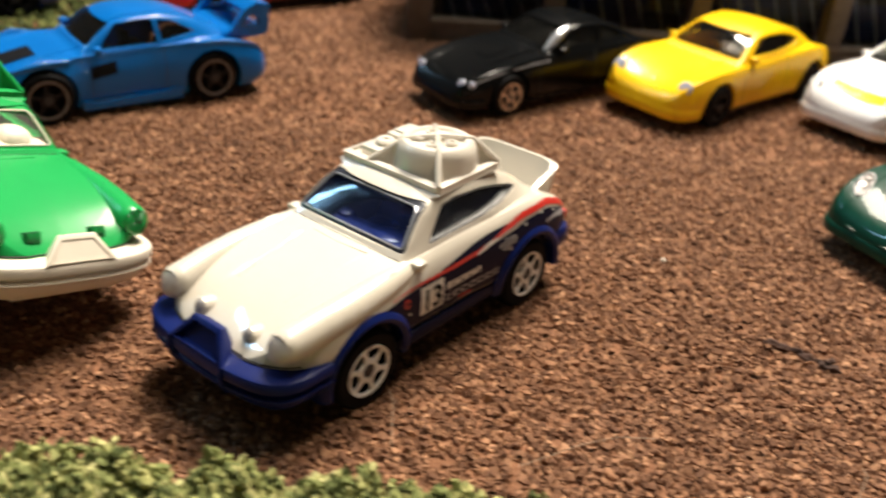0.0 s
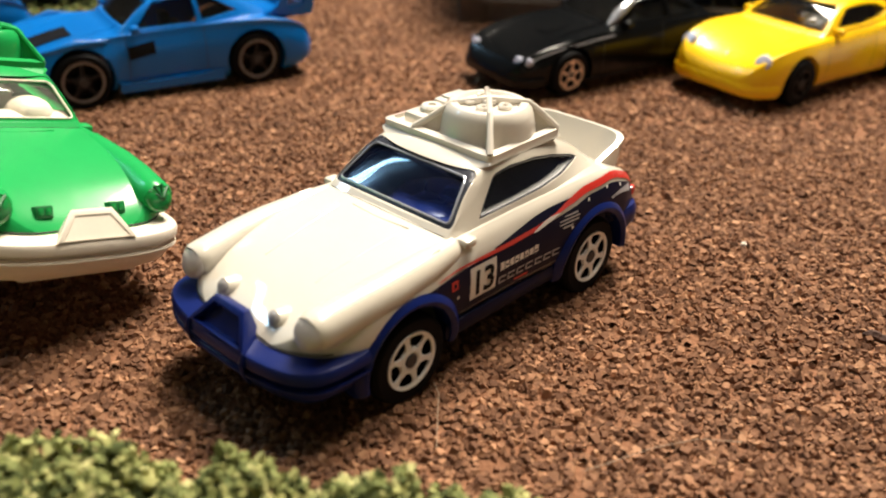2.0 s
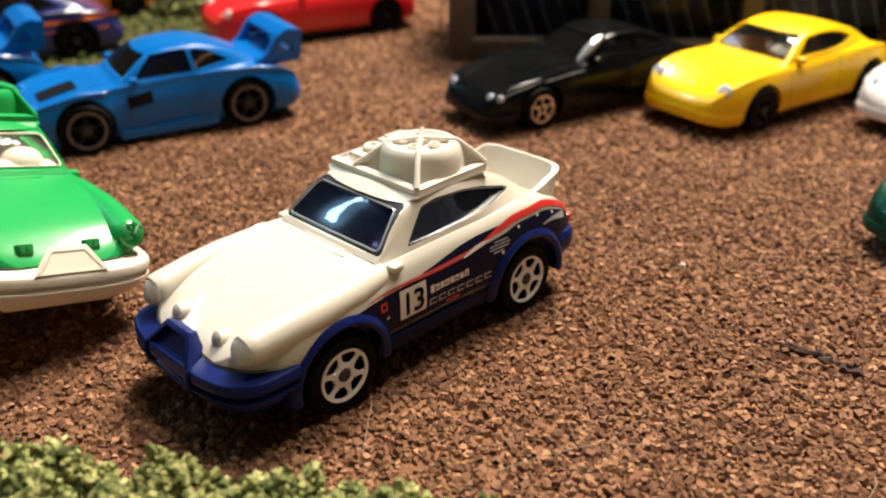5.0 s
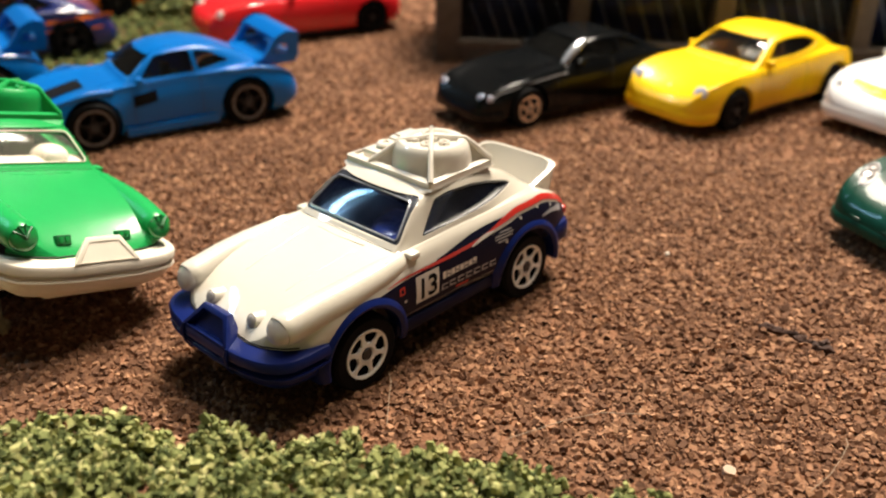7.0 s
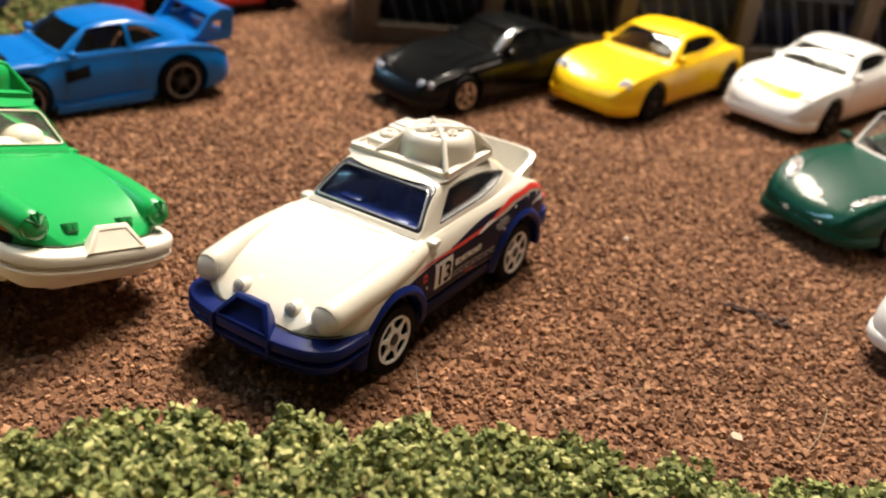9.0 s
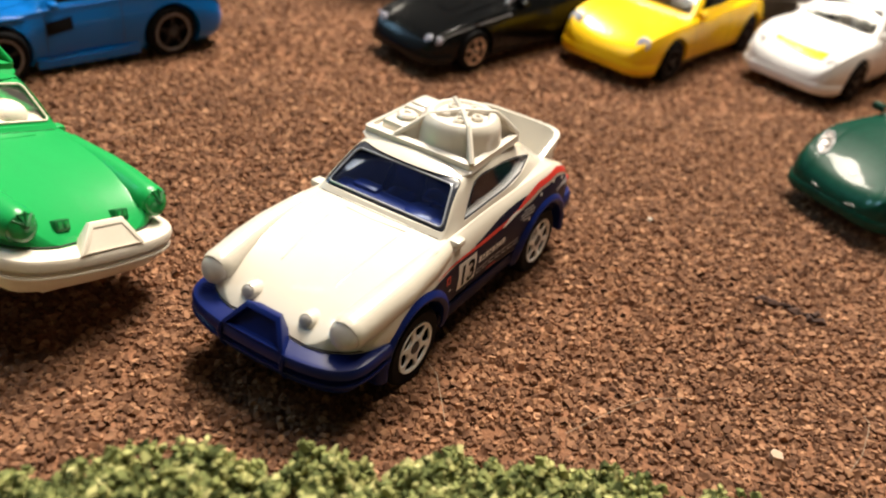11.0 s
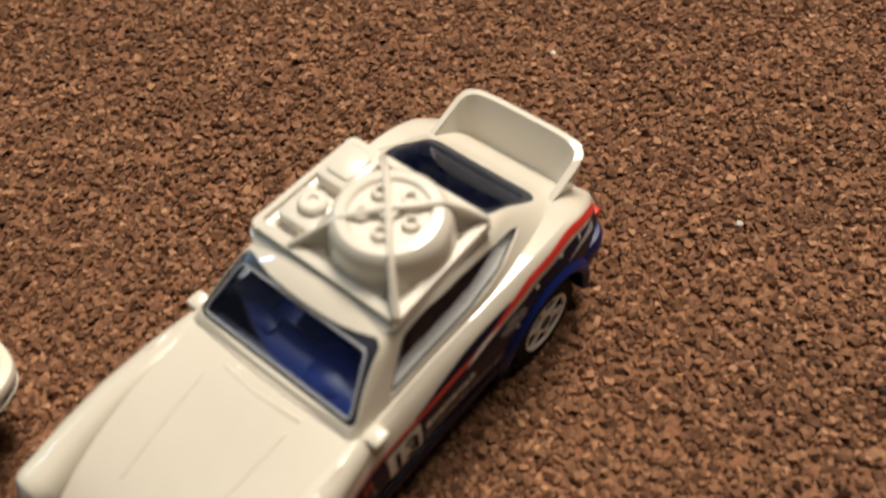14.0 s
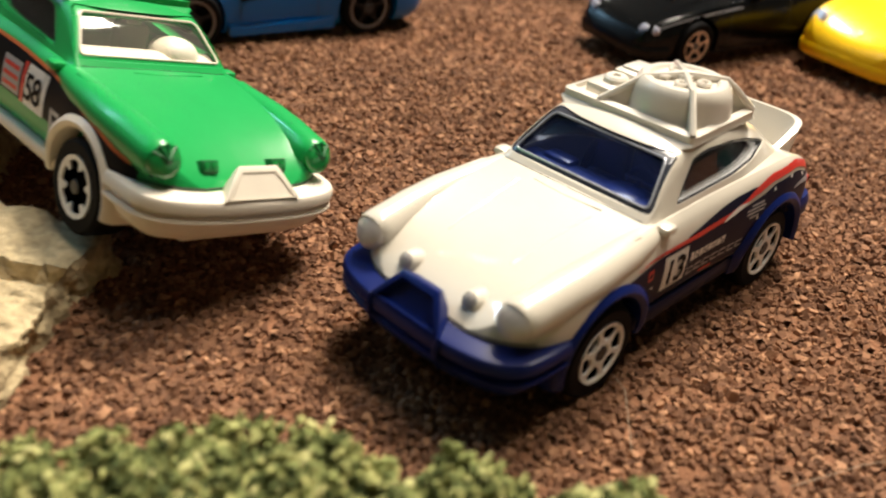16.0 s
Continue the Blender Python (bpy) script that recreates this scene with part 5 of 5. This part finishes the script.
    path = [(q, -OPEN.width(q)) for q in xs[::-1]] + [(q, OPEN.width(q)) for q in xs]
    bm = bmesh.new()
    add_band(bm, path, [(-1.5, 4.3), (0.3, 4.2), (0.5, 4.7), (0.45, 5.9), (0.15, 6.4), (-1.5, 6.5)])
    part("front_bumper", bm, paint, car)
    for s in (1, -1):
        bm = bmesh.new()
        add_tube(bm, [(OPEN.x1 + 0.25 - 0.02 * q * q, s * q, 7.1) for q in np.linspace(3.0, 8.0, 7)], [0.06, 0.2, 0.24, 0.24, 0.24, 0.2, 0.06], 8)
        part("bumper_vent", bm, paint if paint is DGREEN else PRINTG, car)
    badge(car, tree, 31.8, 0, 0.9, 1.3, ORANGE)
    return car


roadster(119.1, 171.6, -151.5, DGREEN, LENS, "metallic dark green open toy roadster on brown gravel")
roadster(118.3, 116.4, -155, PUREW, LENS, "white open toy roadster with printed headlights")

# ---------------------------------------------------------------- stone under the green car
bm = bmesh.new()
bmesh.ops.create_cube(bm, size=1)
bmesh.ops.subdivide_edges(bm, edges=bm.edges[:], cuts=40, use_grid_fill=True)
for v in bm.verts:
    x, y, z = v.co
    px = -102.5 + x * 71 + (0.5 - z) * 0.8
    back = 112 + 28 * min(1, max(0, (-88 - px) / 8))
    py, pz = 78 + (y + 0.5) * (back - 78), z * 7.4 + 2.9
    # a broken lower ledge towards the hedge
    if z > 0.2 and y < 0.02 + 0.16 * noise.noise(Vector((x * 4, 3, 1))) and x < 0.40:
        pz -= 1.9
    if z > 0.2 and x > 0.22:
        pz -= 1.6 * ((x - 0.22) / 0.28) ** 2
    if z > 0.2 and -0.12 < y - 0.3 * x < 0.02 and x > 0.1:
        pz -= 2.4 * min(1.0, (x - 0.1) / 0.2)
    p = Vector((px, py, pz))
    k = 1.0 if z < 0.45 else 0.8
    d = noise.noise_vector(p * 0.09) * 1.4 * k + noise.noise_vector(p * 0.3) * 1.1 * k + noise.noise_vector(p * 0.8) * 0.6 * k
    d.z -= 0.8 * max(0.0, noise.noise(p * 0.45 + Vector((7, 3, 1)))) * k
    v.co = p + d
tagged(part("rock", bm, STONE, smooth=22), "flat pale tan stone slab under the green car", "rock")

# ---------------------------------------------------------------- building behind
house = thing("display_building", 0, 284, 0, 3.5, "dark glazed miniature building with grey-brown posts", "building")
part("back_wall", box(-12, 300, 46, 50, -2, 46), BACKW, house)
part("floor_slab", box(-12, 300, 6, 46, -2, 1.5), DARKPL, house)
part("plinth", box(-11.6, 300, -2, 6, -2, 5.0, bevel=0.5), WOODG, house)
part("sill", box(-5, 300, -3.2, 2, 5.0, 7.0, bevel=0.4), WOODG, house)
part("lintel", box(-12, 300, -2, 6, 42, 46, bevel=0.5), WOODG, house)
part("roof_slab", box(-14, 302, -3, 52, 46, 48.5, bevel=0.5), WOODG, house)
for px in (-8.2, 34.2, 80.3, 124.8, 170.0, 215.0, 260.0):
    part("post", box(px - (4.2 if px < 0 else 3.0), px + (4.2 if px < 0 else 3.0), -2.6, 4.0, -1, 46, bevel=0.6), WOODG, house)
part("end_wall", box(-12, -9, 6, 46, -2, 46), DARKPL, house)
for a, b in ((-4.0, 30.0), (38.4, 76.1), (84.5, 120.6), (129.0, 165.8), (174.2, 210.8), (219.2, 255.8)):
    part("pane", box(a, b, 2.4, 2.9, 7.2, 41.8), PANEGLASS, house)
    part("rail", box(a, b, 3.6, 4.4, 24, 25.0), RAILB, house)
    for k in range(6):
        q = a + (b - a) * (k + 0.5) / 6
        bm = bmesh.new()
        add_tube(bm, [(q - 7.5, 4, 41), (q - 2.5, 4, 25), (q + 5, 4, 5.0)], 0.3, 6)
        part("strut", bm, RAILB, house)
    part("shelf_block", box(a + 4, b - 6, 26, 40, 1.5, 15, bevel=1.0), NAVYP, house)
part("shelf_block", box(140, 148, 14, 20, 24, 34, bevel=1.0), REDP, house)
part("shelf_block", box(150, 153, 14, 18, 22, 27, bevel=0.6), YELLOW, house)

# ---------------------------------------------------------------- ground
bm = bmesh.new()
bmesh.ops.create_grid(bm, x_segments=60, y_segments=60, size=1)
for v in bm.verts:
    x, y = v.co.x * 420, 150 + v.co.y * 420
    v.co = (x, y, -0.5 + 0.25 * noise.noise(Vector((x * 0.03, y * 0.03, 0))))
tagged(part("ground", bm, EARTH), "brown gravel display base", "ground", kind="structure")


def scatter(name, mat, centres, sizes, flat, seed, label, category, sides=5):
    """Many loose angular pieces in one mesh: each a bent prism with an uneven outline."""
    rng = np.random.default_rng(seed)
    n, k = len(centres), sides
    ang = (np.arange(k) / k * math.tau)[None] + rng.uniform(-0.45, 0.45, (n, k)) + rng.uniform(0, 6.3, (n, 1))
    rad = sizes[:, None] * rng.uniform(0.65, 1.2, (n, k))
    loc = np.zeros((n, 2 * k, 3))
    loc[:, :k, 0], loc[:, :k, 1] = rad * np.cos(ang), rad * np.sin(ang)
    shrink = rng.uniform(0.55, 0.95, (n, 1))
    loc[:, k:, :2] = loc[:, :k, :2] * shrink[..., None]
    th = (sizes * flat * rng.uniform(0.6, 1.5, n))[:, None]
    loc[:, :k, 2] = -th * 0.5 * rng.uniform(0.6, 1.3, (n, k))
    loc[:, k:, 2] = th * 0.5 * rng.uniform(0.5, 1.5, (n, k))
    tx, ty = rng.normal(0, 0.6, n), rng.normal(0, 0.6, n)
    cx, sx, cy, sy = np.cos(tx), np.sin(tx), np.cos(ty), np.sin(ty)
    y = loc[..., 1] * cx[:, None] - loc[..., 2] * sx[:, None]
    z = loc[..., 1] * sx[:, None] + loc[..., 2] * cx[:, None]
    x = loc[..., 0] * cy[:, None] + z * sy[:, None]
    z = -loc[..., 0] * sy[:, None] + z * cy[:, None]
    co = (np.stack([x, y, z], -1) + centres[:, None]) * MM
    first = (np.arange(n) * 2 * k)[:, None]
    idx = np.arange(k)
    tris = [np.stack([np.full(k - 2, k), k + idx[1:-1], k + idx[2:]], -1)]
    tris.append(np.stack([idx, (idx + 1) % k, k + (idx + 1) % k], -1))
    tris.append(np.stack([idx, k + (idx + 1) % k, k + idx], -1))
    tris = np.concatenate(tris)
    faces = (first[:, :, None] + tris[None]).reshape(-1, 3)
    me = bpy.data.meshes.new(name)
    me.vertices.add(n * 2 * k)
    me.vertices.foreach_set("co", co.ravel())
    me.loops.add(faces.size)
    me.loops.foreach_set("vertex_index", faces.ravel())
    me.polygons.add(len(faces))
    me.polygons.foreach_set("loop_start", np.arange(len(faces)) * 3)
    me.update(calc_edges=True)
    me.validate()
    me.shade_flat()
    return tagged(link_mesh(name, me, mat), label, category, kind="stuff")


rng = np.random.default_rng(4)
n = 72000
c = np.stack([rng.uniform(-95, 130, n), rng.uniform(66, 205, n), rng.normal(-0.3, 0.17, n)], -1)
scatter("gravel", GRAVEL, c, 0.36 + 0.58 * rng.uniform(0, 1, n) ** 1.6, 0.82, 5, "coarse reddish brown gravel granules covering the base", "gravel")
n = 60000
c = np.stack([rng.uniform(-215, 245, n), rng.uniform(195, 335, n), rng.normal(-0.35, 0.12, n)], -1)
scatter("gravel", GRAVEL, c, rng.uniform(0.45, 1.0, n), 0.7, 6, "coarse reddish brown gravel granules between the parked cars", "gravel", 4)
n = 14000
c = np.stack([rng.uniform(-330, 330, n), rng.uniform(330, 440, n), rng.normal(-0.3, 0.2, n)], -1)
scatter("gravel", GRAVEL, c, rng.uniform(0.8, 1.5, n), 0.7, 16, "brown gravel granules at the far edge", "gravel", 4)
n = 2900
u = rng.uniform(-110, 110, n)
back = 76.2 - 0.32 * np.clip(-34 - u, 0, 40) - 0.04 * np.clip(u - 10, 0, 100) + 1.2 * np.sin(u * 0.11) + 1.0 * np.sin(u * 0.37 + 1)
v = rng.uniform(0, 1, n) * 34
height = np.clip(11.6 - 0.13 * np.clip(u + 2, 0, 70) - 0.10 * np.clip(-34 - u, 0, 40), 4.5, 12) * np.clip(v / 2.4, 0, 1) ** 0.5
height = height + 0.9 * np.sin(u * 0.5 + 3 * np.sin(v * 0.4)) * np.sin(v * 0.55)
clump = np.stack([u, back - v, np.maximum(height - np.abs(rng.normal(0, 1.1, n)), 0)], -1)
way = rng.normal(0, 1, (n, 23, 3))
way = way / np.linalg.norm(way, axis=2, keepdims=True) * rng.uniform(0.45, 1.0, (n, 23, 1)) * rng.uniform(1.0, 2.1, (n, 1, 1))
c = (clump[:, None] + way).reshape(-1, 3)
c = c[c[:, 2] > -0.2]
n = len(c)
scatter("hedge", FOAM, c, rng.uniform(0.34, 0.72, n), 1.4, 7, "low hedge of yellow-green foam crumbs beside the gravel", "hedge", 4)

n = 16000
u, v = rng.uniform(-300, -88, n), rng.uniform(236, 420, n)
keep = (v > 238 + 0.9 * (u + 140) + 6 * np.sin(u * 0.12))
c = np.stack([u[keep], v[keep], rng.normal(0.2, 0.5, keep.sum())], -1)
scatter("turf", TURF, c, rng.uniform(0.6, 1.3, keep.sum()), 1.5, 8, "patch of yellow-green model turf behind the cars", "turf")
n = 2600
a, b, h = rng.normal(0, 1, n), rng.normal(0, 1, n), rng.uniform(0, 1, n)
c = np.stack([-122 + 7 * a * (1.1 - h), 334 + 6 * b * (1.1 - h), h * 16], -1)
scatter("shrub", FOAM, c, rng.uniform(0.8, 1.6, n), 1.2, 9, "small dark green foam shrub on the turf", "shrub")

# small litter on the gravel
bm = bmesh.new()
add_prism(bm, rounded([(48.5, 86.3), (49.9, 85.8), (50.2, 87.3), (49.2, 88.0), (48.4, 87.3)], 0.25, 2), "z", -0.1, 0.8)
tagged(part("chip", bm, material("tan_chip", (0.45, 0.32, 0.23), 0.9)), "pale cream chip lying on the gravel", "chip")
bm = bmesh.new()
for x0, y0, x1, y1, r in ((60.8, 125.0, 67.2, 122.6, 0.6), (66.0, 122.2, 71.4, 118.6, 0.85), (69.0, 120.4, 71.6, 121.0, 0.55)):
    stem = [(x0 + (x1 - x0) * t + random.uniform(-0.5, 0.5), y0 + (y1 - y0) * t + random.uniform(-0.5, 0.5), 0.3 + random.uniform(-0.1, 0.25)) for t in np.linspace(0, 1, 9)]
    add_tube(bm, stem, [0.12] + [r * random.uniform(0.5, 1.4) for _ in range(7)] + [0.12], 6)
tagged(part("twig", bm, material("dark_bark", (0.06, 0.028, 0.018), 0.9, vary=0.7, grain=900, bump=1.5)), "short dark twig lying on the gravel", "twig")
for px, py in ((24.4, 184.6), (48.5, 150.3)):
    bm = bmesh.new()
    bmesh.ops.create_icosphere(bm, subdivisions=1, radius=0.55)
    for v in bm.verts:
        v.co = Vector((px, py, 0.2)) + v.co * (0.8 + 0.4 * random.random())
    tagged(part("pebble", bm, CREAM, smooth=0), "tiny pale pebble on the brown gravel", "pebble", "pale pebbles")

HAIR = material("pale_fibre", (0.3, 0.22, 0.15), 0.6)
for pts in ([(66.9, 95.4, 0.8), (66.3, 93.0, 1.6), (65.0, 90.8, 1.4), (62.5, 87.2, 1.0), (59.3, 84.2, 0.5)],
            [(0.2, 103.6, 0.6), (1.2, 99.8, 1.8), (1.4, 96.6, 1.6), (1.9, 91.2, 0.6)],
            [(38.6, 98.0, 0.5), (33.0, 97.2, 0.9), (27.7, 94.8, 1.0), (18.9, 89.9, 0.5)]):
    tagged(part("fibre", add_tube(bmesh.new(), pts, 0.06, 5), HAIR), "thin pale stray fibre lying on the gravel", "fibre", "stray fibres")

# ---------------------------------------------------------------- the room around
bm = bmesh.new()
add_box(bm, -480, 480, -330, 620, -25, -1.2, bevel=3)
tagged(part("table_top", bm, WOODG), "plain table top under the display", "table", kind="structure")
for name, b in (("wall_north", (-1600, 1600, 1600, 1650, -750, 1500)), ("wall_south", (-1600, 1600, -1650, -1600, -750, 1500)), ("wall_east", (1600, 1650, -1600, 1600, -750, 1500)), ("wall_west", (-1650, -1600, -1600, 1600, -750, 1500)), ("floor", (-1600, 1600, -1600, 1600, -800, -750)), ("ceiling", (-1600, 1600, -1600, 1600, 1500, 1550))):
    tagged(part(name, box(*b), ROOM, smooth=0), "plain dim room " + name.split("_")[0], name.split("_")[0], kind="structure")
